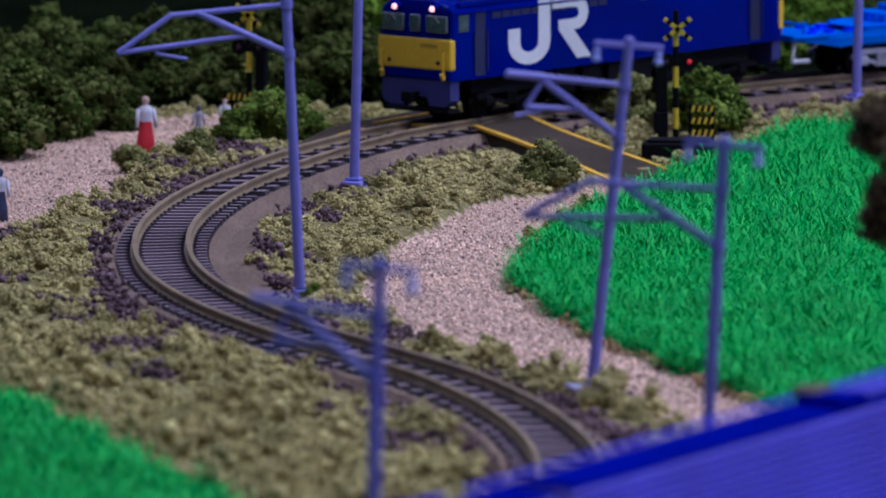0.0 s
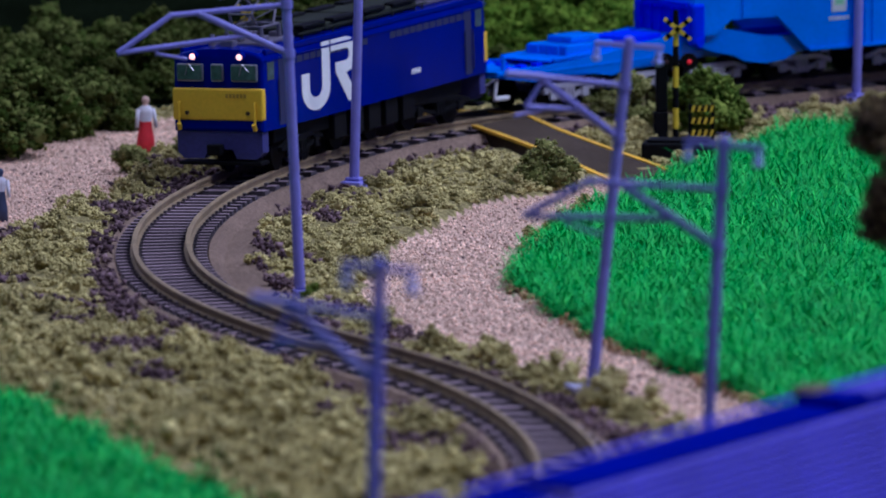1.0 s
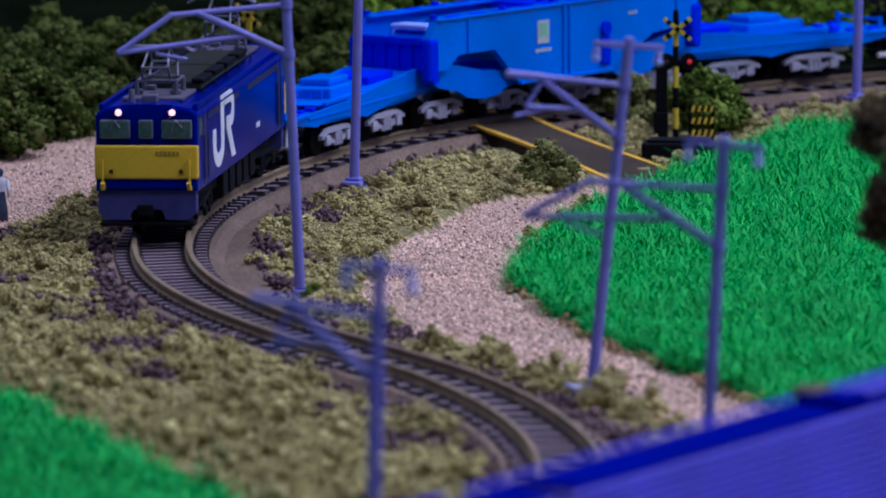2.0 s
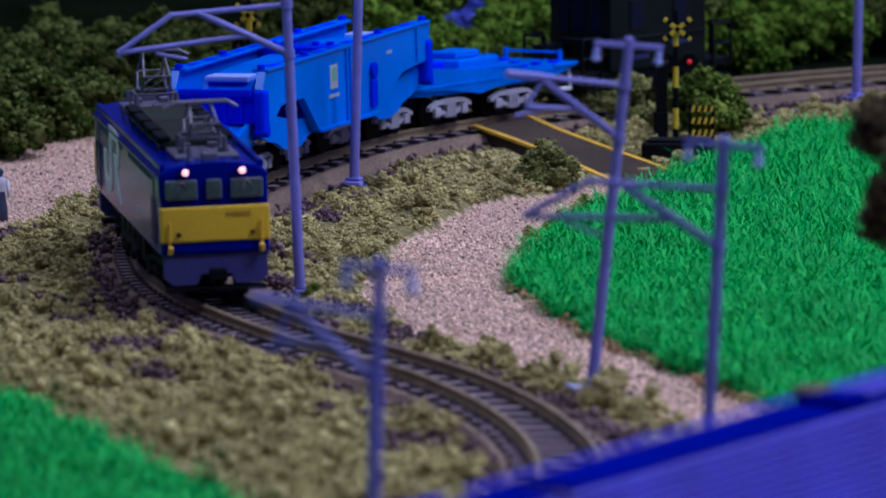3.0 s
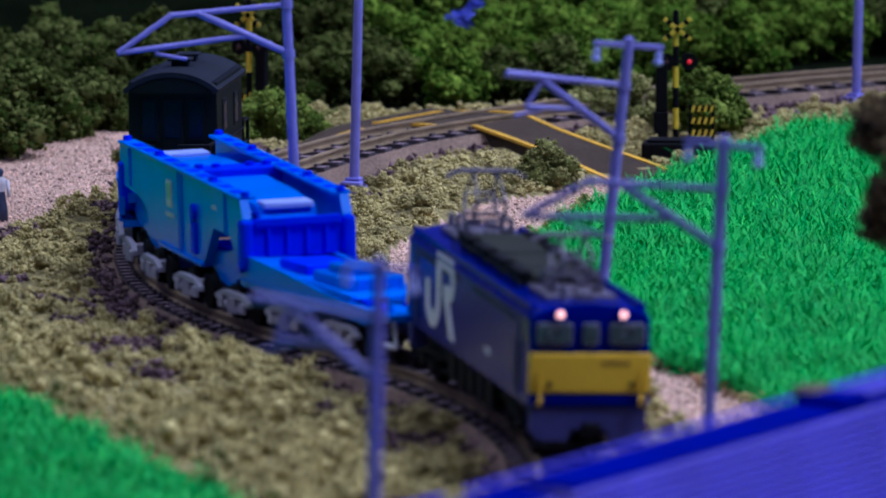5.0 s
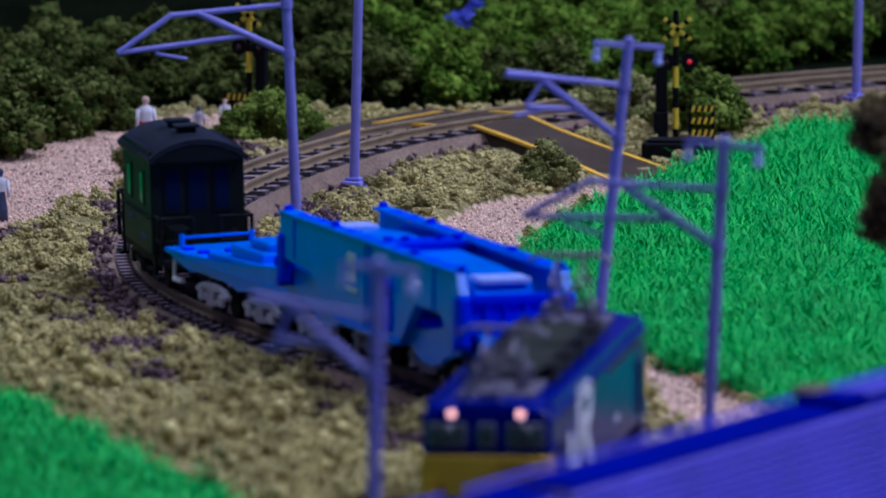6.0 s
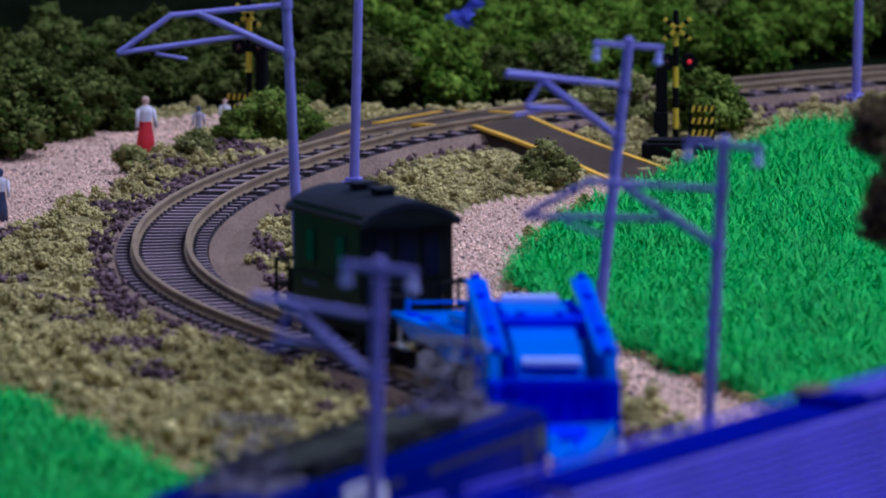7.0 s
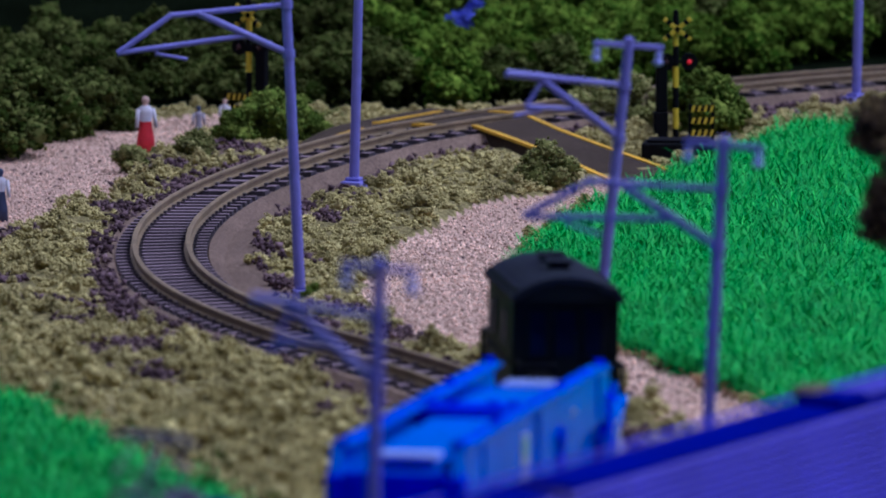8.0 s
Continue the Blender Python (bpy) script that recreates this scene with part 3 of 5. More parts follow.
def tree(x, y, z):
    """A dry brown tree at the edge of the grass field."""
    rng = np.random.default_rng(33)
    th = thing("tree", "brown dry-leaved model tree beside the grass field", "tree")
    at(th, x, y, z)
    bm = bmesh.new()
    rod(bm, (0, 0, -1), (-1, 0.5, 30), 2.8, 2.0, 9)
    rod(bm, (-1, 0.5, 29.5), (-2, 1, 60), 2.0, 0.9, 8)
    limbs = []
    for i in range(11):
        a, hgt, reach = i * 2.4, 38 + i * 1.7, rng.uniform(9, 16)
        e = (-1.5 + reach * math.cos(a), 0.7 + reach * math.sin(a), hgt + rng.uniform(4, 10))
        rod(bm, (-1.4, 0.7, hgt), e, 0.8, 0.3, 6)
        limbs.append(e)
    part("trunk", bm, M_TRUNK, th)
    lobes = [(e[0], e[1], e[2], rng.uniform(3.2, 5.5)) for e in limbs] + [(-2, 1, 63, 7), (-9, -3, 58, 5), (-12, 0, 50, 4)]
    me = foam_mesh("crown", rng, lobes, 7000, 0.5)
    link_mesh("crown", me, M_LEAF_BROWN, th)


def planting():
    shapes = bush_shapes()
    rng = np.random.default_rng(5)
    n = 0
    # the wood behind the track, in rows
    for row, (y0, size) in enumerate(((278, 0.95), (296, 1.1), (316, 1.25), (340, 1.4), (368, 1.5), (400, 1.7))):
        x = -122.0 if row < 3 else -30.0
        while x < 128:
            y = y0 + rng.uniform(-6, 6) + max(0, x - 18) * 0.92 - max(0, -x - 62) * 0.55
            s = size * rng.uniform(0.75, 1.2)
            zz = -5.2 + 0.04 * max(0, y - 262)
            m = M_LEAF_DARK if x < -25 or rng.random() < 0.25 else M_LEAF
            bush(shapes, n, x, y, zz, s, m, "dark green foam bush of the model wood" if m is M_LEAF_DARK else "leafy green foam bush of the model wood", group="bushes of the wood", turn=rng.uniform(0, 360))
            n += 1
            x += 11.5 * s * rng.uniform(0.75, 1.15)
    # single bushes along the track
    for x, y, z, s, m, label in (
            (-60.8, 158, -4.8, 0.45, M_LEAF_OLIVE, "small olive foam bush beside the clearing"),
            (-56, 178, -4.6, 0.24, M_LEAF_OLIVE, "tiny olive foam bush by the red figure"),
            (-48.5, 173, -4.8, 0.58, M_LEAF_OLIVE, "rounded olive foam bush near the track"),
            (-41.5, 200, -4.8, 0.55, M_LEAF_GREEN, "green foam bush near the track"),
            (-35, 204, -4.6, 0.84, M_LEAF_GREEN, "green foam bush near the track"),
            (-28, 206, -4.6, 0.72, M_LEAF_GREEN, "green foam bush near the track"),
            (-22, 236, -4.6, 0.34, M_LEAF_OLIVE, "small brownish foam bush by the crossing"),
            (19.5, 127, -4.6, 0.72, M_LEAF_OLIVE, "olive-green foam bush beside the road"),
            (15.5, 131, -5, 0.4, M_LEAF_OLIVE, "small green foam bush beside the road"),
            (52, 214, -4.0, 1.12, M_LEAF_GREEN, "tall green foam bush behind the crossing fence"),
            (30, 241, -4.6, 0.75, M_LEAF_OLIVE, "olive foam bush between road and track"),
            (38, 230, -4.6, 0.8, M_LEAF_OLIVE, "olive foam bush between road and track"),
            (46, 250, -5, 0.6, M_LEAF_OLIVE, "olive foam bush between road and track"),
            (-88, 186, -5, 1.3, M_LEAF_DARK, "dark foam bush at the edge of the clearing"),
            (-78, 214, -5, 0.35, M_LEAF_OLIVE, "tiny foam bush in the clearing"),
            (-80, 216, -5, 1.1, M_LEAF_DARK, "dark foam bush at the edge of the clearing"),
            (-70, 232, -5, 1.0, M_LEAF_DARK, "dark foam bush at the edge of the clearing"),
            (-91, 200, -5, 1.4, M_LEAF_DARK, "dark foam bush at the edge of the clearing"),
            (-96, 200, -5, 1.2, M_LEAF_DARK, "dark foam bush at the edge of the clearing"),
            (-70, 252, -5, 1.0, M_LEAF_DARK, "dark foam bush at the edge of the clearing"),
            (-84, 236, -5, 1.1, M_LEAF_DARK, "dark foam bush at the edge of the clearing"),
            (-22.6, -37, -5.0, 0.27, M_LEAF_GREEN, "tuft of green foam at a mast foot")):
        bush(shapes, n, x, y, z, s, m, label, turn=n * 40)
        n += 1
    for x, y, z, s in ((4, 330, 5, 0.42), (7, 334, 7, 0.35), (1, 328, 4, 0.25), (14, 318, 0, 0.45)):
        bush(shapes, n, x, y, z, s, M_FLOWER, "blue flowering shrub among the green bushes", name="flower_shrub", category="shrub", group="blue shrubs", turn=n * 70)
        n += 1
    tree(79, -300, -5)


# ---- track ----
def sweep(bm, profile, s0, s1, step=4.0):
    """Pulls a closed profile of (offset to the left, height) along the track."""
    rings = []
    for s in np.arange(s0, s1 + 0.1, step):
        p, d, r, u = on_line(s)
        rings.append([bm.verts.new(p - r * a + u * b) for a, b in profile])
    n = len(profile)
    for q, w in zip(rings, rings[1:]):
        for i in range(n):
            bm.faces.new((q[i], q[(i + 1) % n], w[(i + 1) % n], w[i]))
    bm.faces.new(rings[0])
    bm.faces.new(rings[-1][::-1])


def track():
    th = thing("railway_track", "curved single model track with weathered rails", "railway track", kind="structure")
    bm = bmesh.new()
    sweep(bm, [(12.6, -5.2), (9.9, -2.45), (8.6, -2.45), (8.3, -3.0), (-8.3, -3.0), (-8.6, -2.45), (-9.9, -2.45), (-12.6, -5.2)], -718, 598)
    part("roadbed", bm, M_BED, th, "brown moulded roadbed")
    bm = bmesh.new()
    sweep(bm, [(8.25, -3.3), (8.25, -2.75), (-8.25, -2.75), (-8.25, -3.3)], -718, 598)
    part("infill", bm, M_INFILL, th, "dark infill between the sleepers")
    for side in (1, -1):
        bm = bmesh.new()
        o = side * 4.85
        sweep(bm, [(o - 0.8, -1.75), (o + 0.8, -1.75), (o + 0.75, -1.5), (o + 0.2, -1.4), (o + 0.2, -0.65), (o + 0.48, -0.5), (o + 0.46, -0.06), (o + 0.32, 0), (o - 0.32, 0), (o - 0.46, -0.06), (o - 0.48, -0.5), (o - 0.2, -0.65), (o - 0.2, -1.4), (o - 0.75, -1.5)], -718, 598)
        part("rail", bm, M_RAIL, th)
    me = None
    spacing = list(np.arange(-440, -152, 7.6)) + list(np.arange(-150, 56, 4.5)) + list(np.arange(60, 597, 7.4))
    for s in spacing:
        p, d, r, u = on_line(s)
        if me is None:
            bm = bmesh.new()
            box(bm, -0.85, 0.85, -8.2, 8.2, -3.1, -1.86)
            # upward faces take the lit colour, the sides keep the shaded one
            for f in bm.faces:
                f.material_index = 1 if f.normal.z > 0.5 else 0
            for y in (-4.85, 4.85):
                for k in (-1, 1):
                    box(bm, -0.35, 0.35, y + k * 1.1 - 0.3, y + k * 1.1 + 0.3, -1.9, -1.35)
            ob = part("sleeper", bm, [M_SLEEPER, M_SLEEPER_LIT], th)
            me = ob.data
        else:
            ob = link_mesh("sleeper", me, None, th)
        q = p * MM
        d = d * (1.0 if -151 < s < 56 else 1.75)
        ob.matrix_basis = Matrix(((d[0], -r[0], u[0], q[0]), (d[1], -r[1], u[1], q[1]), (d[2], -r[2], u[2], q[2]), (0, 0, 0, 1)))


def strip(bm, left, right, z0, z1, thick):
    """A strip of road between two edge lines, falling from z0 to z1."""
    n = len(left)
    top, low = [], []
    for i in range(n):
        z = z0 + (z1 - z0) * (i / (n - 1))
        top.append([bm.verts.new((*left[i], z)), bm.verts.new((*right[i], z))])
        low.append([bm.verts.new((*left[i], z - thick)), bm.verts.new((*right[i], z - thick))])
    for i in range(n - 1):
        bm.faces.new((top[i][0], top[i][1], top[i + 1][1], top[i + 1][0]))
        bm.faces.new((low[i][0], low[i + 1][0], low[i + 1][1], low[i][1]))
        bm.faces.new((top[i][0], top[i + 1][0], low[i + 1][0], low[i][0]))
        bm.faces.new((top[i][1], low[i][1], low[i + 1][1], top[i + 1][1]))
    bm.faces.new((top[0][0], low[0][0], low[0][1], top[0][1]))
    bm.faces.new((top[-1][0], top[-1][1], low[-1][1], low[-1][0]))


def edge_line(bm, line, width, z0, z1):
    a = [(x - width * 0.5, y - width * 0.25) for x, y in line]
    b = [(x + width * 0.5, y + width * 0.25) for x, y in line]
    strip(bm, a, b, z0, z1, 0.55)


def rail_frame(s, off):
    p, d, r, u = on_line(s)
    q = p - r * off
    return (float(q[0]), float(q[1]))



def crossing_road():
    th = thing("road", "brown road ramp with raised yellow edges over the track", "road", kind="structure")
    bm = bmesh.new()
    strip(bm, ROAD_L, ROAD_R, -0.7, -3.9, 3.5)
    part("ramp", bm, M_ROAD, th)
    for line in (ROAD_L, ROAD_R):
        bm = bmesh.new()
        edge_line(bm, line, 1.1, -0.5, -3.65)
        part("edge_strip", bm, M_EDGE, th, "yellow edge strip")
    # deck between the rails
    sr = np.linspace(-287, -259, 6)
    bm = bmesh.new()
    strip(bm, [rail_frame(s, 3.9) for s in sr], [rail_frame(s, -3.9) for s in sr], -0.35, -0.35, 1.6)
    part("deck", bm, M_ROAD, th)
    for s in (-259.5, -286.5):
        bm = bmesh.new()
        a, b = rail_frame(s, 3.6), rail_frame(s, -3.6)
        edge_line(bm, [a, b], 1.5, -0.1, -0.1)
        part("edge_strip", bm, M_EDGE, th, "yellow edge strip")
    # beyond the far rail the road bends along the track
    so = np.linspace(-288, -214, 10)
    bm = bmesh.new()
    strip(bm, [rail_frame(s, -6.0) for s in so], [rail_frame(s, -20 + 12 * max(0, (s + 255) / 41)) for s in so], -0.8, -1.9, 3.0)
    part("ramp", bm, M_ROAD, th)
    bm = bmesh.new()
    edge_line(bm, [rail_frame(s, -7.2 - 3 * (s + 214) / -36) for s in np.linspace(-250, -214, 6)], 1.3, -0.5, -1.5)
    part("edge_strip", bm, M_EDGE, th, "yellow edge strip")
    bm = bmesh.new()
    edge_line(bm, [rail_frame(-287.5, -7), rail_frame(-287.5, -13)], 1.4, -0.5, -0.7)
    part("edge_strip", bm, M_EDGE, th, "yellow edge strip")
    bm = bmesh.new()
    edge_line(bm, [rail_frame(s, -14.5) for s in (-284, -278, -270, -262)], 1.3, -0.6, -0.8)
    part("edge_strip", bm, M_EDGE, th, "yellow edge strip")


# ---- overhead-line masts ----
def mast(x, y, lean, yaw, long_arm, label, plate=False, foot_wide=2.0):
    th = thing("catenary_mast", label, "catenary mast", "overhead-line masts")
    at(th, x, y, -3.6, 0, lean, 0)
    turn = pose(0, 0, 0, 0, 0, yaw)

    def piece(name, rods, mtl=M_MAST, extra=None, lab=""):
        bm = bmesh.new()
        for a, b, r in rods:
            rod(bm, a, b, r, None, 10)
        if extra:
            extra(bm)
        bmesh.ops.transform(bm, matrix=turn, verts=bm.verts)
        return part(name, bm, mtl, th, lab, smooth=False)

    def foot(bm):
        box(bm, -foot_wide, foot_wide, -foot_wide * 1.3, foot_wide * 1.3, -1.8, 0.9, 0.25)
        box(bm, -foot_wide * 0.7, foot_wide * 0.7, -foot_wide * 0.7, foot_wide * 0.7, 0.9, 1.6, 0.2)
    piece("base", [], extra=foot)

    if plate:
        piece("foot_plate", [], M_FOOT, lambda bm: box(bm, -3.6, 2.8, -3.4, 3.4, 0.6, 1.5, 0.3), "pale foot plate")

    def pole(bm):
        rod(bm, (0, 0, 1.2), (0, 0, 58.4), 0.95, 0.82, 14)
        ball(bm, (0, 0, 58.5), 0.85, 10, 0.6)
    piece("pole", [], extra=pole)
    piece("collar", [((0, 0, 41.7), (0, 0, 43.1), 1.12)])
    piece("collar", [((0, 0, 50.3), (0, 0, 51.6), 1.1)])
    if long_arm:
        piece("upper_arm", [((0, 0, 51.0), (-20.5, 0, 50.4), 0.48)])
        piece("drop_arm", [((-20.3, 0, 50.5), (-30.2, 0, 44.4), 0.5)])
        piece("strut", [((0, 0, 42.4), (-15.8, 0, 50.6), 0.62)])
        piece("steady_arm", [((-30.2, 0, 44.4), (-7.4, 0, 46.0), 0.48)])
        piece("pull_off", [((-23.5, 0, 43.9), (-18.0, 0, 42.6), 0.32), ((-23.5, 0, 43.9), (-23.2, 0, 44.7), 0.3)])
    else:
        piece("upper_arm", [((0, 0, 51.0), (-14, 0, 51.5), 0.5), ((-14, 0, 51.5), (-20.6, 0, 51.7), 0.66)])
        piece("strut", [((0, 0, 42.4), (-14.2, 0, 51.0), 0.62)])
        piece("bracket", [((-14.2, 0, 51.0), (-16.6, 0, 46.5), 0.38), ((-16.6, 0, 46.5), (-7.4, 0, 46.6), 0.48)])
        piece("pull_off", [((-18.4, 0, 44.9), (-13.6, 0, 46.2), 0.34)])

    piece("cross_arm", [], extra=lambda bm: box(bm, -6.0, 6.0, -0.45, 0.45, 57.1, 58.0, 0.12))
    for k in (-5.4, 5.4):
        def bell(bm, k=k):
            rod(bm, (k, 0, 57.1), (k, 0, 55.2), 0.3, 0.3, 8)
            ball(bm, (k, 0, 56.3), 0.72, 10, 0.7)
            ball(bm, (k, 0, 55.2), 0.85, 10, 0.8)
        piece("insulator", [], M_INSULATOR, bell, "pale bell insulator")


def masts():
    mast(-17, 127, 1.4, -17, True, "lilac-grey plastic overhead mast on a square foot")
    mast(-25, -35, -2.6, 11, True, "lilac-grey plastic overhead mast with a long arm", foot_wide=1.15)
    mast(24, -164, 6.0, 20, False, "leaning lilac-grey plastic overhead mast with a short arm", True)
    mast(38.4, -308, 3.0, -17.5, True, "lilac-grey plastic overhead mast beside the grass field")
    mast(-10.0, -453, 1.5, -35, False, "lilac-grey plastic overhead mast between the two tracks")
    mast(85, 275, 1.2, -45, True, "lilac-grey plastic overhead mast at the far track")


# ---- level-crossing signals ----
def crossing_signal(x, y, z, yaw, label, lamp_lit, group="crossing signals", side=1):
    th = thing("crossing_signal", label, "crossing signal", group)
    at(th, x, y, z, 0, 0, yaw)
    for i in range(6):
        bm = bmesh.new()
        rod(bm, (0, 0, i * 4.1), (0, 0, i * 4.1 + 4.1), 0.6, None, 10)
        part("pole_band", bm, M_SIGN_K if i % 2 == 0 else M_SIGN_Y, th, "black band" if i % 2 == 0 else "yellow band")
    for a in (38, -38):
        bm = bmesh.new()
        box(bm, -3.4, 3.4, -0.25, 0.25, -0.45, 0.45, 0.1, Matrix.Translation((0.2, -0.8, 23.9)) @ Matrix.Rotation(radians(a), 4, "Y"))
        part("cross_board", bm, M_SIGN_Y, th, "yellow crossbuck board")
        for k in (-2.2, 0.0, 2.2):
            bm = bmesh.new()
            box(bm, k - 0.45, k + 0.45, -0.32, 0.32, -0.47, 0.47, 0, Matrix.Translation((0.2, -0.82, 23.9)) @ Matrix.Rotation(radians(a), 4, "Y"))
            part("stripe", bm, M_SIGN_K, th, "black stripe")
    bm = bmesh.new()
    rod(bm, (0, 0, 24.4), (0, 0, 27.6), 0.7, 0.5, 10)
    part("bell", bm, M_SIGN_K, th)
    for k in (-2.0, 2.6):
        bm = bmesh.new()
        rod(bm, (k, -0.6, 17.4), (k, 0.1, 17.4), 1.7, None, 16)
        rod(bm, (k, 0.1, 17.4), (0, 0.2, 17.4), 0.35, None, 6)
        ld = part("lamp_disc", bm, M_SIGN_K, th)
        bm = bmesh.new()
        ball(bm, (k, -0.75, 17.4), 0.5, 12)
        part("lamp", bm, M_RED if (lamp_lit and k > 0) else M_TAIL, ld, "glowing red lamp" if lamp_lit and k > 0 else "dark lamp")
    bm = bmesh.new()
    box(bm, *sorted((-4.4 * side, -1.6 * side)), -1.2, 1.8, 0, 7.5, 0.25)
    box(bm, *sorted((-3.9 * side, -1.7 * side)), -0.9, 1.2, 7.5, 18.5, 0.25)
    part("machine_box", bm, M_SIGN_K, th)


def crossing_base(x, y, z, yaw):
    th = thing("equipment_block", "black plastic equipment base beside the crossing", "equipment base")
    at(th, x, y, z, 0, 0, yaw)
    bm = bmesh.new()
    box(bm, -6.4, 7.6, -4, 4, -0.5, 4.5, 0.4)
    part("block", bm, M_SIGN_K, th)
    bm = bmesh.new()
    box(bm, -5.4, 6.6, -3, 3, 4.5, 5.1, 0.2)
    part("lid", bm, M_BLACK, th)


def striped_fence(x, y, z, yaw, label):
    th = thing("crossing_fence", label, "fence", "crossing fences")
    at(th, x, y, z, 0, 0, yaw)
    for px_ in (-2.3, 2.3):
        bm = bmesh.new()
        box(bm, px_ - 0.3, px_ + 0.3, -0.3, 0.3, 0, 7.6, 0.05)
        part("post", bm, M_SIGN_K, th)
    for k in range(3):
        bm = bmesh.new()
        box(bm, -2.6, 2.6, -0.55, -0.3, 1.2 + k * 2.4, 2.5 + k * 2.4)
        bar = part("bar", bm, M_SIGN_K, th)
        for j in range(4):
            bm = bmesh.new()
            x0 = -2.2 + j * 1.25
            prism(bm, [(x0, 1.22 + k * 2.4), (x0 + 0.55, 1.22 + k * 2.4), (x0 + 0.95, 2.48 + k * 2.4), (x0 + 0.4, 2.48 + k * 2.4)], -0.62, -0.5)
            part("stripe", bm, M_SIGN_Y, bar, "yellow stripe")


# ---- figures ----
def figure(x, y, z, tall, robe, top, head, wide, label, turn=0):
    """A small painted plastic figure, one plain mesh."""
    bm = bmesh.new()
    rings = [(0, 0.17 * wide), (0.25, 0.16 * wide), (0.48, 0.115 * wide), (0.56, 0.105 * wide), (0.70, 0.135 * wide), (0.80, 0.125 * wide), (0.84, 0.05), (0.87, 0.055), (0.93, 0.075), (0.98, 0.06), (1.0, 0.02)]
    loops = []
    for h, r in rings:
        loops.append([bm.verts.new((r * tall * math.cos(a * math.pi / 5), 0.75 * r * tall * math.sin(a * math.pi / 5), h * tall)) for a in range(10)])
    for k in range(len(loops) - 1):
        for i in range(10):
            f = bm.faces.new((loops[k][i], loops[k][(i + 1) % 10], loops[k + 1][(i + 1) % 10], loops[k + 1][i]))
            f.material_index = 0 if rings[k][0] < 0.5 else 1 if rings[k][0] < 0.82 else 2
    bm.faces.new(loops[0][::-1])
    bm.faces.new(loops[-1])
    for k in (-1, 1):
        for vv in rod(bm, (k * 0.14 * tall, 0, 0.78 * tall), (k * 0.17 * tall, -0.06 * tall, 0.46 * tall), 0.035 * tall, None, 6):
            for f in vv.link_faces:
                f.material_index = 1
    ob = part("figurine", bm, [robe, top, head], None, smooth=True)
    tagged(ob, label, "figurine", "figurines")
    at(ob, x, y, z, 0, 0, turn)


def small_things():
    crossing_signal(46, 195, -4.4, 6, "black and yellow level-crossing signal with a red lamp", True)
    crossing_signal(-39.2, 240, -6.2, -25, "black and yellow level-crossing signal before the wood", False, side=-1)
    crossing_base(45.5, 172, -4.8, -6)
    striped_fence(51.2, 199, -3.4, 8, "black and yellow striped fence at the crossing")
    striped_fence(-41.5, 237, -5.2, -30, "black and yellow striped fence before the wood")
    figure(-58.6, 188, -4.5, 11.4, M_FIG_RED, M_FIG_WHITE, M_FIG_SKIN, 1.0, "small figure in a red skirt and white jacket", 20)
    figure(-48.8, 215, -4.8, 6.8, M_FIG_GREY, M_FIG_GREY, M_FIG_NAVY, 0.8, "small figure in grey clothes on the clearing", 0)
    figure(-43.9, 231, -4.8, 6.4, M_FIG_NAVY, M_FIG_WHITE, M_FIG_SKIN, 0.75, "small figure in a white shirt and dark trousers", 0)
    figure(-82.6, 80, -4.8, 10.0, M_FIG_NAVY, M_FIG_WHITE, M_FIG_NAVY, 0.9, "small figure in a white shirt with a dark bag", 0)


# ---- the train ----
def wheelset_bogie(parent, name, wheels, mtl, length, gauge_out, axle_z, label=""):
    """A bogie whose parts hang under an Empty-like frame mesh."""
    bm = bmesh.new()
    for k in (-1, 1):
        y = k * gauge_out
        z0, z1 = axle_z - 1.3, axle_z + 1.9
        for k2 in (-1, 1):
            e = k2 * length / 2
            prism(bm, [(0, z1 + 0.5), (k2 * length * 0.3, z1 + 0.4), (e, z1 - 0.7), (e, z1 - 1.5), (k2 * length * 0.3, z1 - 0.5), (0, z1 - 0.5)], y - 0.45, y + 0.45)
            prism(bm, [(k2 * 1.6, z0 + 0.3), (k2 * 1.6, z0 + 1.1), (k2 * (length / 2 - 2.2), z1 - 0.9), (k2 * (length / 2 - 1.4), z1 - 1.5)], y - 0.4, y + 0.4)
        box(bm, -1.9, 1.9, y - 0.5, y + 0.5, z0, z0 + 1.1, 0.1)
        for w in wheels:
            box(bm, w - 1.1, w + 1.1, y + k * 0.35 - 0.35, y + k * 0.35 + 0.35, axle_z - 0.9, axle_z + 1.0, 0.15)
        for w in (-1.2, 0, 1.2):
            rod(bm, (w, y + k * 0.4, axle_z - 1.2), (w, y + k * 0.4, axle_z + 1.3), 0.45, None, 7)
    box(bm, -1.6, 1.6, -gauge_out, gauge_out, axle_z - 0.4, axle_z + 1.4)
    fr = part(name, bm, mtl, parent, label)
    for w in wheels:
        bm = bmesh.new()
        rod(bm, (w, -5.2, axle_z), (w, 5.2, axle_z), 0.5, None, 8)
        for k in (-1, 1):
            rod(bm, (w, k * 4.3, axle_z), (w, k * 5.4, axle_z), axle_z, None, 20)
            rod(bm, (w, k * 4.0, axle_z), (w, k * 4.3, axle_z), axle_z + 0.55, None, 20)
        part("wheelset", bm, M_BLACK, fr, "dark wheelset")
    return fr


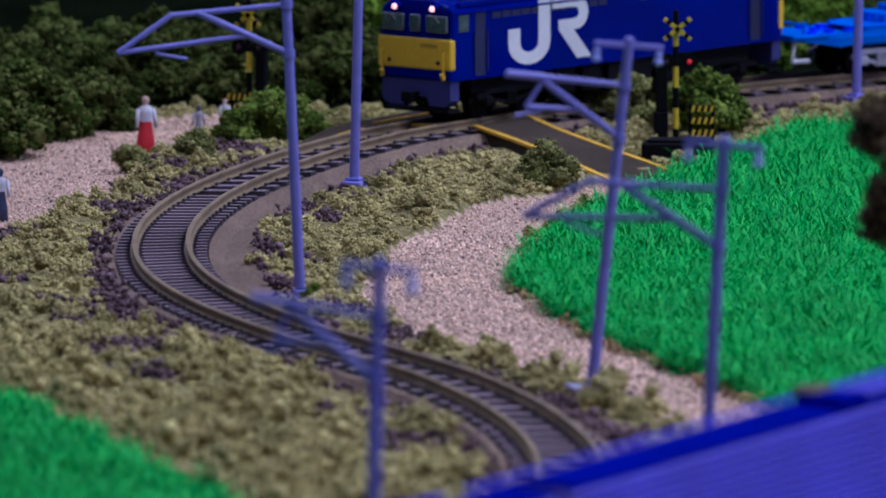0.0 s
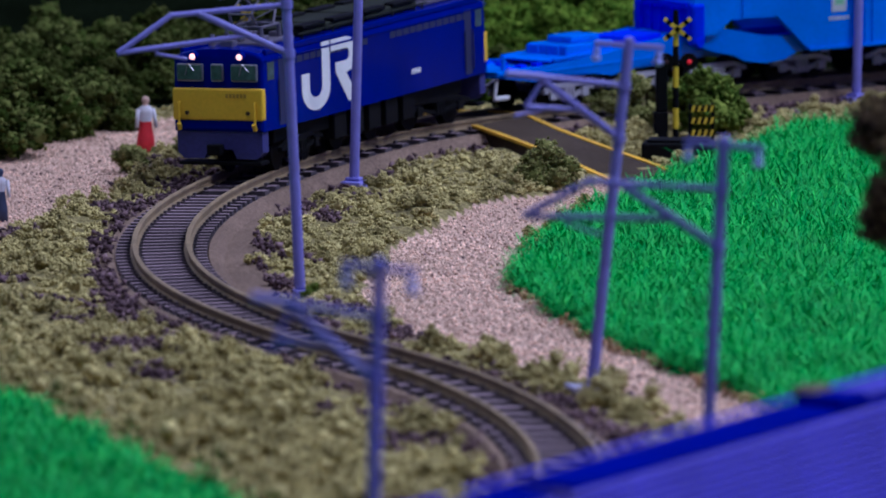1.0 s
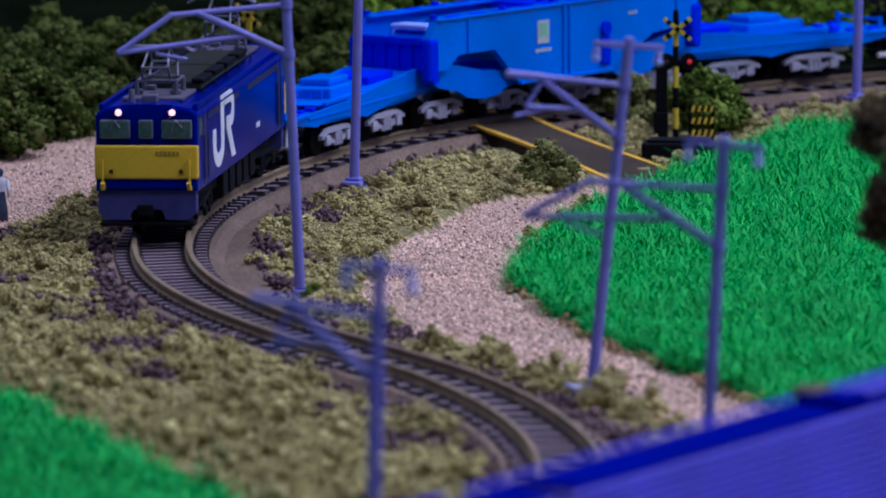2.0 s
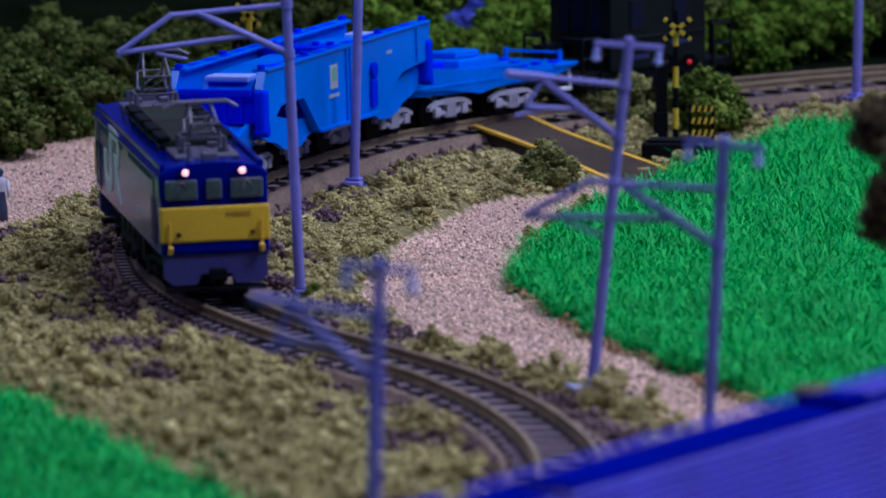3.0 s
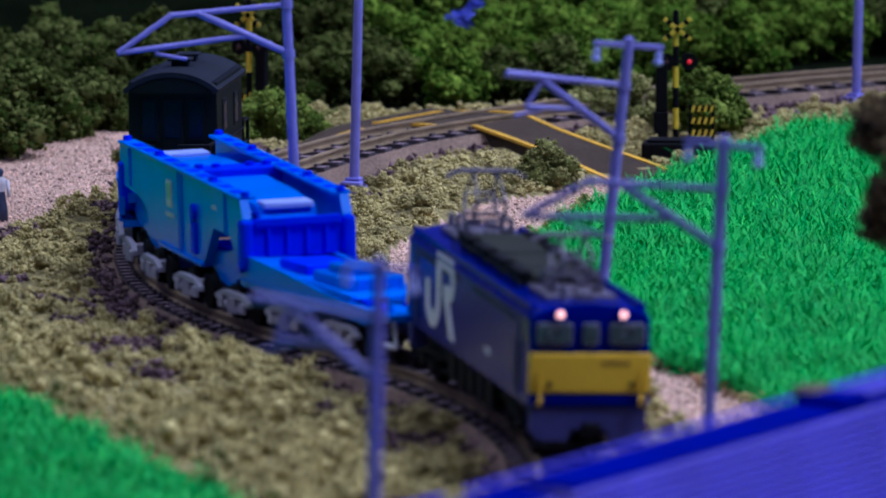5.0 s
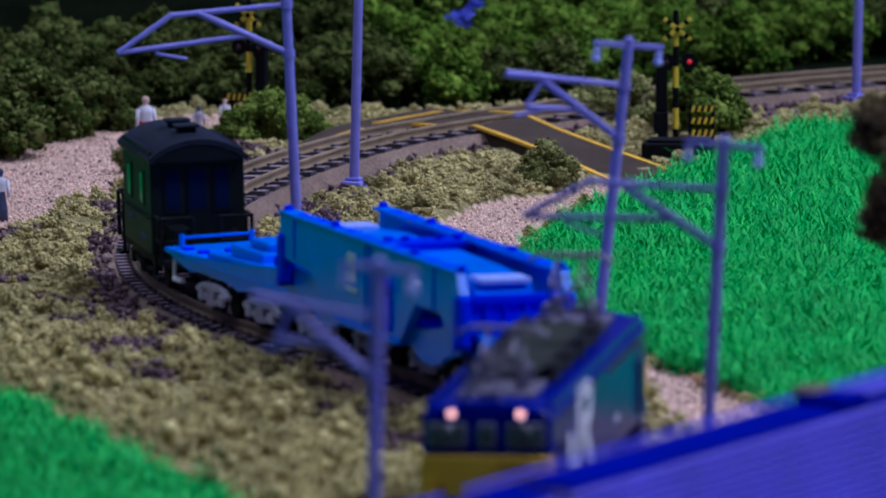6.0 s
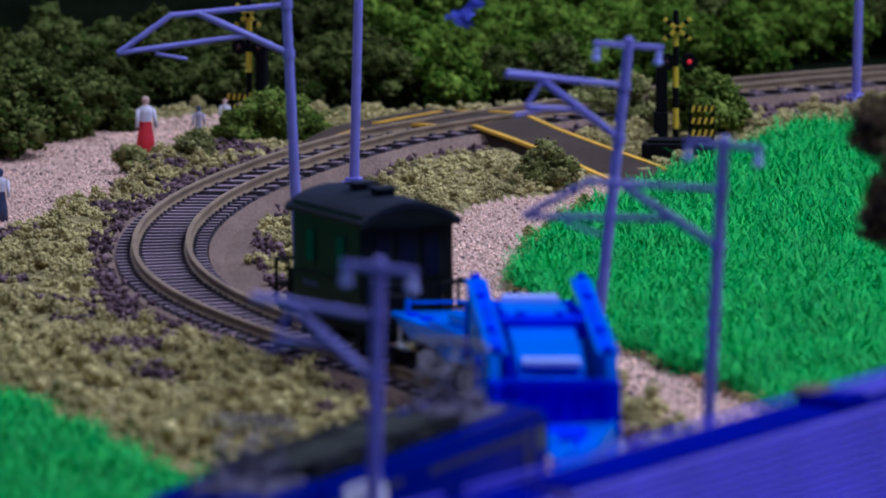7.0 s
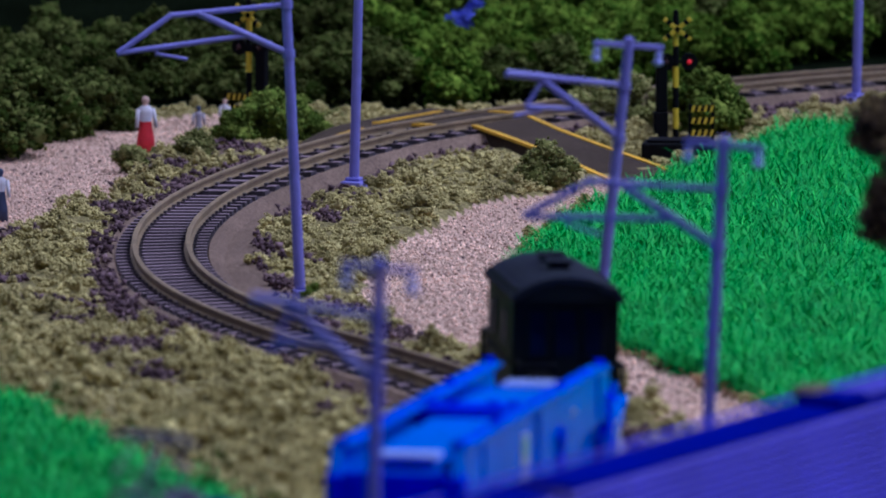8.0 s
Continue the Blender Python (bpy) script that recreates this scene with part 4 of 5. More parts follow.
def pantograph(parent, x, folded, flip):
    bm = bmesh.new()
    for y in (-3.6, 3.6):
        rod(bm, (x - 4, y, 27.2), (x + 4, y, 27.2), 0.28, None, 6)
    for xx in (x - 4, x + 4):
        rod(bm, (xx, -3.6, 27.2), (xx, 3.6, 27.2), 0.28, None, 6)
        for y in (-3.6, 3.6):
            rod(bm, (xx, y, 24.0), (xx, y, 27.1), 0.55, 0.4, 8)
    base = part("pantograph", bm, M_METAL, parent, "grey metal pantograph")
    up = 7.2 if folded else 5.6
    for y in (-2.6, 2.6):
        for k in (-1, 1):
            bm = bmesh.new()
            rod(bm, (x + k * 3.6, y, 27.3), (x + k * 5.4, y * 0.9, 27.3 + up * 0.45), 0.26, None, 6)
            part("lower_arm", bm, M_METAL, base)
            bm = bmesh.new()
            rod(bm, (x + k * 5.4, y * 0.9, 27.3 + up * 0.45), (x, y * 0.7, 27.3 + up), 0.22, None, 6)
            part("upper_arm", bm, M_METAL, base)
    for k in (-1, 1):
        bm = bmesh.new()
        rod(bm, (x + k * 5.4, -2.4, 27.3 + up * 0.45), (x + k * 5.4, 2.4, 27.3 + up * 0.45), 0.2, None, 6)
        part("cross_tube", bm, M_METAL, base)
        bm = bmesh.new()
        rod(bm, (x + k * 3.6, -2.6, 27.4), (x + k * 5.4, 2.3, 27.3 + up * 0.45), 0.15, None, 5)
        part("brace", bm, M_METAL, base)
    bm = bmesh.new()
    for k in (-0.9, 0.9):
        rod(bm, (x + k, -4.6, 27.5 + up), (x + k, 4.6, 27.5 + up), 0.3, None, 6)
        for y in (-1, 1):
            rod(bm, (x + k, y * 4.6, 27.5 + up), (x + k, y * 6.4, 26.5 + up), 0.26, None, 6)
    rod(bm, (x - 0.9, 0, 27.4 + up), (x + 0.9, 0, 27.4 + up), 0.25, None, 6)
    part("collector_head", bm, M_METAL, base)


def logo(parent, y, flip):
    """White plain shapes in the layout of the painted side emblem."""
    k = 1 if y > 0 else -1
    m = Matrix.Translation((0, y, 0)) @ Matrix.Diagonal((-k, 1, 1, 1))
    x0 = -(flip)

    def shape(outline, name="emblem_shape"):
        bm = bmesh.new()
        prism(bm, [(x0 + u * 1.1, v) for u, v in outline], -0.09, 0.09)
        bmesh.ops.transform(bm, matrix=m, verts=bm.verts)
        part(name, bm, M_WHITE, parent, "white emblem shape")
    arc = []
    for i in range(13):
        a = math.pi * (1 + i / 12)
        arc.append((5.9 + 5.9 * math.cos(a), 14.6 + 4.4 * math.sin(a)))
    inner = []
    for i in range(13):
        a = math.pi * (2 - i / 12)
        inner.append((5.9 + 2.6 * math.cos(a), 14.6 + 1.9 * math.sin(a)))
    shape([(0, 17.6)] + arc + [(11.8, 22.9), (8.5, 22.9)] + inner + [(3.3, 17.6)])
    bowl = [(12.4, 22.9), (19.2, 22.9)]
    for i in range(9):
        a = math.pi / 2 - math.pi * i / 8
        bowl.append((19.2 + 3.4 * math.cos(a), 19.5 + 3.4 * math.sin(a)))
    bowl += [(18.4, 16.1), (23.6, 10.3), (19.4, 10.3), (14.2, 16.4), (14.2, 18.3), (18.6, 18.3)]
    for i in range(7):
        a = -math.pi / 2 + math.pi * i / 6
        bowl.append((18.8 + 1.2 * math.cos(a), 19.5 + 1.2 * math.sin(a)))
    bowl += [(12.4, 20.7)]
    shape(bowl)


def locomotive():
    th = thing("electric_locomotive", "dark blue model electric locomotive with yellow ends, headlights lit", "locomotive")
    H, W = 52.7, 9.35
    bm = bmesh.new()
    side = [(-W, 8.6), (W, 8.6), (W, 22.0), (W - 0.35, 22.8), (W - 1.4, 23.5), (4, 24.2), (0, 24.3), (-4, 24.2), (-W + 1.4, 23.5), (-W + 0.35, 22.8), (-W, 22.0)]
    vs = prism(bm, side, -H, H, "x")
    # the cab fronts lean back slightly above the band
    for v in vs:
        if v.co.z > 17.2:
            v.co.x *= 1 - (v.co.z - 17.2) * 0.0028
    es = [e for e in bm.edges if abs(e.verts[0].co.x) > H - 2 and abs(e.verts[1].co.x) > H - 2 and e.verts[0].co.x * e.verts[1].co.x > 0]
    bmesh.ops.bevel(bm, geom=es, offset=0.7, segments=3, profile=0.5, affect="EDGES")
    body = part("body", bm, M_BLUE, th)
    for k in (-1, 1):
        # yellow band wraps round the corner
        bm = bmesh.new()
        x0, x1 = H - 1.6, H + 0.16
        box(bm, *sorted((k * x0, k * x1)), -W - 0.1, W + 0.1, 10.75, 16.9, 0.35)
        band = part("yellow_panel", bm, M_YELLOW, th, "yellow end panel")
        bm = bmesh.new()
        for y0, y1 in ((-6.2, -1.0),):
            for j in range(6):
                box(bm, *sorted((k * (H + 0.14), k * (H + 0.26))), 1.8 + j * 0.75, 2.3 + j * 0.75, 15.1, 15.9)
        part("number_bars", bm, M_BARS, band, "plain dark bars")
        for y0, y1 in ((-8.3, -3.0), (-1.2, 1.2), (3.0, 8.3)):
            bm = bmesh.new()
            box(bm, *sorted((k * (H - 0.6), k * (H + 0.12))), y0 - 0.12, y1 + 0.12, 18.15, 21.55, 0.3)
            fr = part("window_frame", bm, M_RIM, th, "thin metal window frame")
            bm = bmesh.new()
            box(bm, *sorted((k * (H - 0.5), k * (H + 0.2))), y0 + 0.05, y1 - 0.05, 18.35, 21.35, 0.2)
            part("pane", bm, M_WINDOW_DARK, fr, "dim greenish cab window")
            if y1 - y0 > 4:
                bm = bmesh.new()
                mid = (y0 + y1) / 2
                rod(bm, (k * (H + 0.3), mid - 0.2, 21.6), (k * (H + 0.3), mid - 0.9 * k, 19.3), 0.12, None, 5)
                rod(bm, (k * (H + 0.3), mid - 0.2, 21.6), (k * (H + 0.3), mid + 1.0 * k, 20.2), 0.1, None, 5)
                part("wiper", bm, M_RIM, fr)
        for y in (-4.9, 4.9):
            bm = bmesh.new()
            rod(bm, (k * (H - 2), y, 23.0), (k * (H + 0.25), y, 22.9), 0.9, None, 16)
            rim = part("headlight", bm, M_BLUE, th)
            bm = bmesh.new()
            ball(bm, (k * (H + 0.22), y, 22.9), 0.62, 12)
            part("lens", bm, M_HEADLIGHT if k > 0 else M_WINDOW_DARK, rim, "lit headlight lens" if k > 0 else "dark headlight lens")
            bm = bmesh.new()
            rod(bm, (k * (H + 0.1), y * 1.3, 12.2), (k * (H + 0.4), y * 1.3, 12.2), 0.42, None, 12)
            part("tail_lamp", bm, M_TAIL, th, "small dark red tail lamp")
            bm = bmesh.new()
            rod(bm, (k * (H + 0.5), y * 1.62, 9.4), (k * (H + 0.6), y * 1.62, 14.2), 0.22, None, 6)
            rod(bm, (k * (H - 0.2), y * 1.62, 14.2), (k * (H + 0.6), y * 1.62, 14.2), 0.2, None, 6)
            rod(bm, (k * (H + 0.4), y * 1.62, 9.0), (k * (H + 0.9), y * 1.6, 10.2), 0.45, None, 8)
            part("handrail", bm, M_YELLOW, th, "yellow handrail")
        # skirt with coupler gap
        bm = bmesh.new()
        prism(bm, [(-8.9, 8.7), (8.9, 8.7), (8.9, 4.6), (7.6, 3.4), (3.4, 3.4), (2.6, 5.2), (-2.6, 5.2), (-3.4, 3.4), (-7.6, 3.4), (-8.9, 4.6)], *sorted((k * (H - 3.2), k * (H - 0.5))), "x")
        part("skirt", bm, M_SKIRT, th, "grey end skirt")
        bm = bmesh.new()
        box(bm, *sorted((k * (H - 6), k * (H + 1.4))), -0.8, 0.8, 4.6, 6.2, 0.2)
        box(bm, *sorted((k * (H + 1.2), k * (H + 2.6))), -1.5, 1.5, 4.3, 6.4, 0.3)
        part("coupler", bm, M_BLACK, th, "black coupler")
        bm = bmesh.new()
        box(bm, *sorted((k * (H - 4), k * (H - 0.2))), -8.6, 8.6, 2.2, 2.9, 0.1)
        part("plough", bm, M_BLACK, th)
    # louvres, doors and small writing along both sides
    for s in (-1, 1):
        y = s * W
        for a, b in ((-44, -6), (4, 40)):
            for j in range(12):
                w = (b - a) / 12
                bm = bmesh.new()
                box(bm, a + j * w + 0.25, a + (j + 1) * w - 0.25, *sorted((y - s * 0.1, y + s * 0.06)), 20.3, 21.5)
                part("louvre", bm, M_VENT, th)
        for x in (-48.6, 48.6):
            bm = bmesh.new()
            box(bm, x - 1.5, x + 1.5, *sorted((y - s * 0.1, y + s * 0.1)), 18.2, 21.6, 0.1)
            part("side_window", bm, M_WINDOW_DARK, th, "dim side window")
        for x in (-43.5, 43.5):
            bm = bmesh.new()
            for dx in (-1.9, 1.9):
                rod(bm, (x + dx, y + s * 0.25, 10), (x + dx, y + s * 0.25, 18), 0.16, None, 5)
            box(bm, x - 1.5, x + 1.5, *sorted((y - s * 0.05, y + s * 0.05)), 9.2, 22.2)
            part("door", bm, M_VENT, th)
        bm = bmesh.new()
        for j in range(4):
            box(bm, -s * 18 - 2.2 + j * 1.1, -s * 18 - 1.4 + j * 1.1, *sorted((y - s * 0.05, y + s * 0.08)), 12.2, 13.2)
        part("writing_bars", bm, M_WHITE, th, "plain white bars")
        bm = bmesh.new()
        box(bm, -H + 3, H - 3, *sorted((y - s * 1.2, y - s * 0.3)), 23.0, 24.1, 0.2)
        part("gutter", bm, M_BLUE, th)
        bm = bmesh.new()
        box(bm, -H + 1.5, H - 1.5, *sorted((y - s * 0.1, y + s * 0.2)), 21.75, 22.15, 0.06)
        part("moulding", bm, M_BLUE, th)
    logo(th, W + 0.02, 35)
    logo(th, -W - 0.02, 35.6)
    # roof equipment
    for a, b in ((-27, -3), (-1.5, 16), (17, 27)):
        bm = bmesh.new()
        box(bm, a, b, -6.0, 6.0, 23.9, 25.7, 0.5)
        part("roof_hatch", bm, M_ROOF, th, "dark roof hatch")
    bm = bmesh.new()
    for y in (-6.6, 6.6):
        rod(bm, (-30, y, 24.9), (30, y, 24.9), 0.14, None, 6)
        for x in range(-28, 30, 14):
            rod(bm, (x, y, 23.4), (x, y, 24.9), 0.22, 0.18, 6)
    part("busbar", bm, M_ROOF, th, "thin roof conductor")
    # shallow side boxes along the hatches, and grey plates under the pantographs
    for y in (-5.4, 5.4):
        for x in (-20, -6, 8, 22):
            bm = bmesh.new()
            box(bm, x - 5.2, x + 5.2, y - 1.1, y + 1.1, 25.5, 26.3, 0.25)
            part("roof_vent", bm, M_BLACK, th, "black roof vent box")
    for x in (-37, 37):
        bm = bmesh.new()
        box(bm, x - 7.5, x + 7.5, -5.6, 5.6, 24.0, 24.7, 0.2)
        for k, y in ((-5.5, -2.4), (-5.5, 2.4), (5.6, 0), (2.2, 3.4), (1.8, -3.6)):
            box(bm, x + k - 1.0, x + k + 1.0, y - 0.9, y + 0.9, 24.6, 25.6, 0.25)
        part("roof_plate", bm, M_METAL, th, "grey roof plate with insulators")
    for x in (-47, 47):
        bm = bmesh.new()
        box(bm, x - 1.2, x + 1.2, -1.4, 1.4, 24.0, 25.6, 0.3)
        rod(bm, (x, -3.4, 24.0), (x, -3.4, 26.5), 0.7, 0.5, 8)
        part("roof_box", bm, M_METAL, th)
    pantograph(th, 36, False, 1)
    pantograph(th, -36, True, -1)
    bm = bmesh.new()
    box(bm, -44, 44, -7.4, 7.4, 5.4, 8.7, 0.3)
    for x in range(-16, 17, 8):
        box(bm, x - 2.8, x + 2.8, -8.6, 8.6, 3.4, 8.5, 0.2)
    part("underframe", bm, M_BLACK, th)
    return th, [wheelset_bogie(th, "bogie", (-8, 8), M_BLACK, 24, 7.4, 3.6) for _ in (0, 1, 2)]


LOCO_BOGIES = (33.0, 0.0, -33.0)


def wagon():
    th = thing("schnabel_wagon", "bright blue heavy-load girder wagon on many grey bogies", "freight wagon")
    top = 21.7
    for s in (-1, 1):
        bm = bmesh.new()
        outline = [(45.6, 11.8), (45.6, 18.6), (43.6, top), (-45.6, top), (-45.6, 14.6), (-30, 13.6), (-16, 7.4), (16, 7.4), (24, 14.6), (36, 14.6), (40, 11.8)]
        prism(bm, outline, *sorted((s * 7.9, s * 9.5)))
        # flanges along top and bottom and stiffening ribs
        box(bm, -45.4, 43.4, *sorted((s * 6.6, s * 9.9)), top - 0.1, top + 0.45, 0.12)
        for x in (-38, -1.0, 1.0, 33):
            box(bm, x - 0.35, x + 0.35, *sorted((s * 9.4, s * 9.85)), 14.8 if abs(x) > 20 else 7.6, top)
        box(bm, -16, 16, *sorted((s * 7.6, s * 10.0)), 7.0, 7.7, 0.1)
        g = part("girder", bm, M_SKY, th)
        for x in range(-36, 40, 8):
            bm = bmesh.new()
            box(bm, x - 2.4, x + 2.4, *sorted((s * 7.1, s * 9.0)), top + 0.4, top + 0.56, 0.05)
            part("cover_plate", bm, M_SKY_DEEP, g)
        for x in (-44.6, 42.8, -20, 20):
            bm = bmesh.new()
            rod(bm, (x, s * 8.3, top + 0.3), (x, s * 8.3, top + 1.25), 0.85, 0.75, 10)
            part("lifting_knob", bm, M_SKY_DEEP, g, "round lifting knob")
        bm = bmesh.new()
        rod(bm, (-12 * s - 1, s * 9.3, 15.8), (-12 * s - 1, s * 10.3, 15.8), 1.5, None, 14)
        box(bm, -12 * s - 2.6, -12 * s + 0.6, *sorted((s * 9.4, s * 10.2)), 8.6, 14.2, 0.4)
        part("jack", bm, M_SKY_DEEP, g, "deep blue jack housing")
        bm = bmesh.new()
        box(bm, 8 * s - 1.9, 8 * s + 1.9, *sorted((s * 9.5, s * 9.66)), 14.6, 19.2, 0)
        pl = part("plate", bm, M_SILVER, g, "pale maker's plate")
        bm = bmesh.new()
        box(bm, 8 * s - 1.1, 8 * s + 1.1, *sorted((s * 9.6, s * 9.74)), 16.0, 18.6, 0)
        part("plate_mark", bm, M_GREENPLATE, pl, "green plain mark")
        bm = bmesh.new()
        for j in range(5):
            box(bm, 8 * s - 2.6 + j * 1.1, 8 * s - 1.8 + j * 1.1, *sorted((s * 9.5, s * 9.64)), 12.9, 13.6)
        part("writing_bars", bm, M_SILVER, g, "plain pale bars")
        bm = bmesh.new()
        for j in range(3):
            box(bm, -24 * s + j * 1.0, -24 * s + 0.7 + j * 1.0, *sorted((s * 9.5, s * 9.64)), 18.0, 18.6)
        part("writing_bars", bm, M_SILVER, g, "plain pale bars")
    bm = bmesh.new()
    prism(bm, [(41, 17.2), (38, 19.6), (24, 20.4), (3, 20.6), (3, 19.4), (24, 18.8), (37, 18.2), (40, 16)], -5.0, 5.0)
    part("deck_plate", bm, M_SKY, th, "light blue centre deck")
    bm = bmesh.new()
    prism(bm, [(-41, 17.2), (-38, 19.6), (-24, 20.4), (-3, 20.6), (-3, 19.4), (-24, 18.8), (-37, 18.2), (-40, 16)], -5.0, 5.0)
    part("deck_plate", bm, M_SKY, th, "light blue centre deck")
    for x in (37.5, -37.5):
        bm = bmesh.new()
        box(bm, x - 2.6, x + 2.6, -4.4, 4.4, 19.2, 20.4, 0.3)
        part("pale_panel", bm, M_PALE, th, "pale panel on the deck")
    bm = bmesh.new()
    box(bm, -3.2, 3.2, -7.8, 7.8, 19.2, 22.0, 0.3)
    for y in (-6, -3, 3, 6):
        rod(bm, (0, y, 21.9), (0, y, 22.7), 0.8, None, 8)
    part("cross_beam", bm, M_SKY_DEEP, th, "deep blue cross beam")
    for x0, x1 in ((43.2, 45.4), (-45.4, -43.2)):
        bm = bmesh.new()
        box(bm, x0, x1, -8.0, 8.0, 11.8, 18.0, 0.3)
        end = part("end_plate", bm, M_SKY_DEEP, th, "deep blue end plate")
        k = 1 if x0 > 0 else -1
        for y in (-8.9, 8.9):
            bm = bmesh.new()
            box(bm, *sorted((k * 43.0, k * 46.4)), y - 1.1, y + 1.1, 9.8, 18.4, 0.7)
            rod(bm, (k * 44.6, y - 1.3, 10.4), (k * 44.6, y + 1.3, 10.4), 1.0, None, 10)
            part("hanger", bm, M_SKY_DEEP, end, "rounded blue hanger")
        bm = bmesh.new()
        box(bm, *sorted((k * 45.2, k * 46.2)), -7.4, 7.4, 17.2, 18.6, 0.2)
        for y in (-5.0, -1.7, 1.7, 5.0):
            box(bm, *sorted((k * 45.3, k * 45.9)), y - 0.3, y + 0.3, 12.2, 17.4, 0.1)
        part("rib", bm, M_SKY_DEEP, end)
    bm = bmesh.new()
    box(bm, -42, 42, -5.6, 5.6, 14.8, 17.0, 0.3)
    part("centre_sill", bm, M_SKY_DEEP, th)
    # curved bolster plates over the inner bogies
    for k in (1, -1):
        bm = bmesh.new()
        box(bm, *sorted((k * 9, k * 42)), -6.4, 6.4, 8.4, 10.6, 0.3)
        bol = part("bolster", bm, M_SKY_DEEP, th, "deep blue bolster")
        for y in (-7.3, 7.3):
            bm = bmesh.new()
            prism(bm, [(k * u, v) for u, v in ((7, 8.6), (12, 9.6), (26, 10.6), (36, 12.6), (43, 13.0), (43, 9.4), (40, 8.2), (34, 7.0), (31, 5.6), (26, 4.9), (21, 5.3), (18, 6.6), (13, 7.2), (8, 7.6))], y - 0.5, y + 0.5)
            part("side_plate", bm, M_SKY, bol, "curved blue side plate")
    # the two low end frames, which turn under the girder; each is built round its own middle
    frames = []
    for k in (1, -1):
        bm = bmesh.new()
        prism(bm, [(k * u, v) for u, v in ((36, 8.9), (24, 9.0), (14, 8.0), (-30, 8.0), (-30, 6.8), (-6, 6.0), (20, 6.2), (29, 7.0), (36, 7.8))], -7.4, 7.4)
        box(bm, *sorted((k * 27, k * 36)), -8.3, 8.3, 8.2, 9.1, 0.2)
        for y in (-7.6, 7.6):
            box(bm, *sorted((k * -29, k * 27)), y - 0.5, y + 0.5, 7.7, 8.3, 0.1)
        fr = part("end_frame", bm, M_SKY, th, "low blue end frame")
        bm = bmesh.new()
        prism(bm, [(k * u, v) for u, v in ((17, 9.6), (15, 10.1), (-22, 11.0), (-31, 13.0), (-31, 11.2), (-22, 9.4), (-4, 8.6), (15, 8.7))], -6.4, 6.4)
        for y in (-6.6, 6.6):
            prism(bm, [(k * u, v) for u, v in ((17, 10.1), (-22, 11.4), (-22, 10.8), (17, 9.6))], y - 0.45, y + 0.45)
        part("raised_deck", bm, M_SKY, fr, "raised blue deck")
        for y in (-7.5, 7.5):
            bm = bmesh.new()
            prism(bm, [(k * u, v) for u, v in ((33, 8.6), (24, 9.0), (8, 9.6), (-10, 11.2), (-24, 12.2), (-30, 12.2), (-30, 9.0), (-22, 7.4), (-14, 7.2), (-6, 6.4), (0, 5.5), (6, 6.4), (16, 6.9), (24, 6.2), (33, 7.6))], y - 0.45, y + 0.45)
            part("side_plate", bm, M_SKY, fr, "curved blue side plate")
        bm = bmesh.new()
        box(bm, *sorted((k * -4, k * 11)), -5.2, 5.2, 9.6, 12.2, 0.4)
        hs = part("housing", bm, M_SKY, fr)
        bm = bmesh.new()
        box(bm, *sorted((k * -2, k * 7)), -3.2, 3.2, 12.2, 13.6, 0.35)
        part("hatch", bm, M_SKY, hs)
        bm = bmesh.new()
        box(bm, *sorted((k * -20, k * -8)), -4.6, 4.6, 10.6, 12.4, 0.4)
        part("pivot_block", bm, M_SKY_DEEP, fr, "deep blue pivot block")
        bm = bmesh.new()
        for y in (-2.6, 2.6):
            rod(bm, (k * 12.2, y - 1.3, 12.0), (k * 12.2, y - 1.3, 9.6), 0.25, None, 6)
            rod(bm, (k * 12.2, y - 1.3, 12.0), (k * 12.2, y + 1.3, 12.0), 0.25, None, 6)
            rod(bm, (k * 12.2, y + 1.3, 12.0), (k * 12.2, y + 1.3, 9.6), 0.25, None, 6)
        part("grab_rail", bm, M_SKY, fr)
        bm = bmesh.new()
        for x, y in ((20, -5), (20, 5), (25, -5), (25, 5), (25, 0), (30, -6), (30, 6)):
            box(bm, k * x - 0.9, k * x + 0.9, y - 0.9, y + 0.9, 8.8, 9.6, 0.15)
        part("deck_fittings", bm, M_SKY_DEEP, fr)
        bm = bmesh.new()
        for y in (-6.4, 6.4):
            rod(bm, (k * 32, y, 8.9), (k * 32, y, 11.6), 0.6, 0.5, 8)
        rod(bm, (k * 32, -6.4, 11.0), (k * 32, 6.4, 11.0), 0.24, None, 6)
        part("end_railing", bm, M_SKY, fr, "blue end railing")
        bm = bmesh.new()
        box(bm, *sorted((k * 34, k * 38)), -1.0, 1.0, 4.6, 6.3, 0.2)
        part("coupler", bm, M_BLACK, fr, "black coupler")
        for y in (-6.8, 6.8):
            bm = bmesh.new()
            rod(bm, (k * 34.5, y, 8.2), (k * 35.2, y, 3.6), 0.35, None, 6)
            rod(bm, (k * 35.2, y, 3.6), (k * 31.0, y, 3.6), 0.5, None, 6)
            part("step", bm, M_WHITE, fr, "white step iron")
        frames.append(fr)
    bogies = [wheelset_bogie(th, "bogie", (-5.2, 5.2), M_BOGIE, 16, 7.4, 2.9, "grey bogie") for _ in WAGON_BOGIES]
    return th, frames, bogies


WAGON_BOGIES = (84.0, 60.5, 37.0, 13.0, -13.0, -37.0, -60.5, -84.0)
WAGON_FRAMES = (71.0, -71.0)


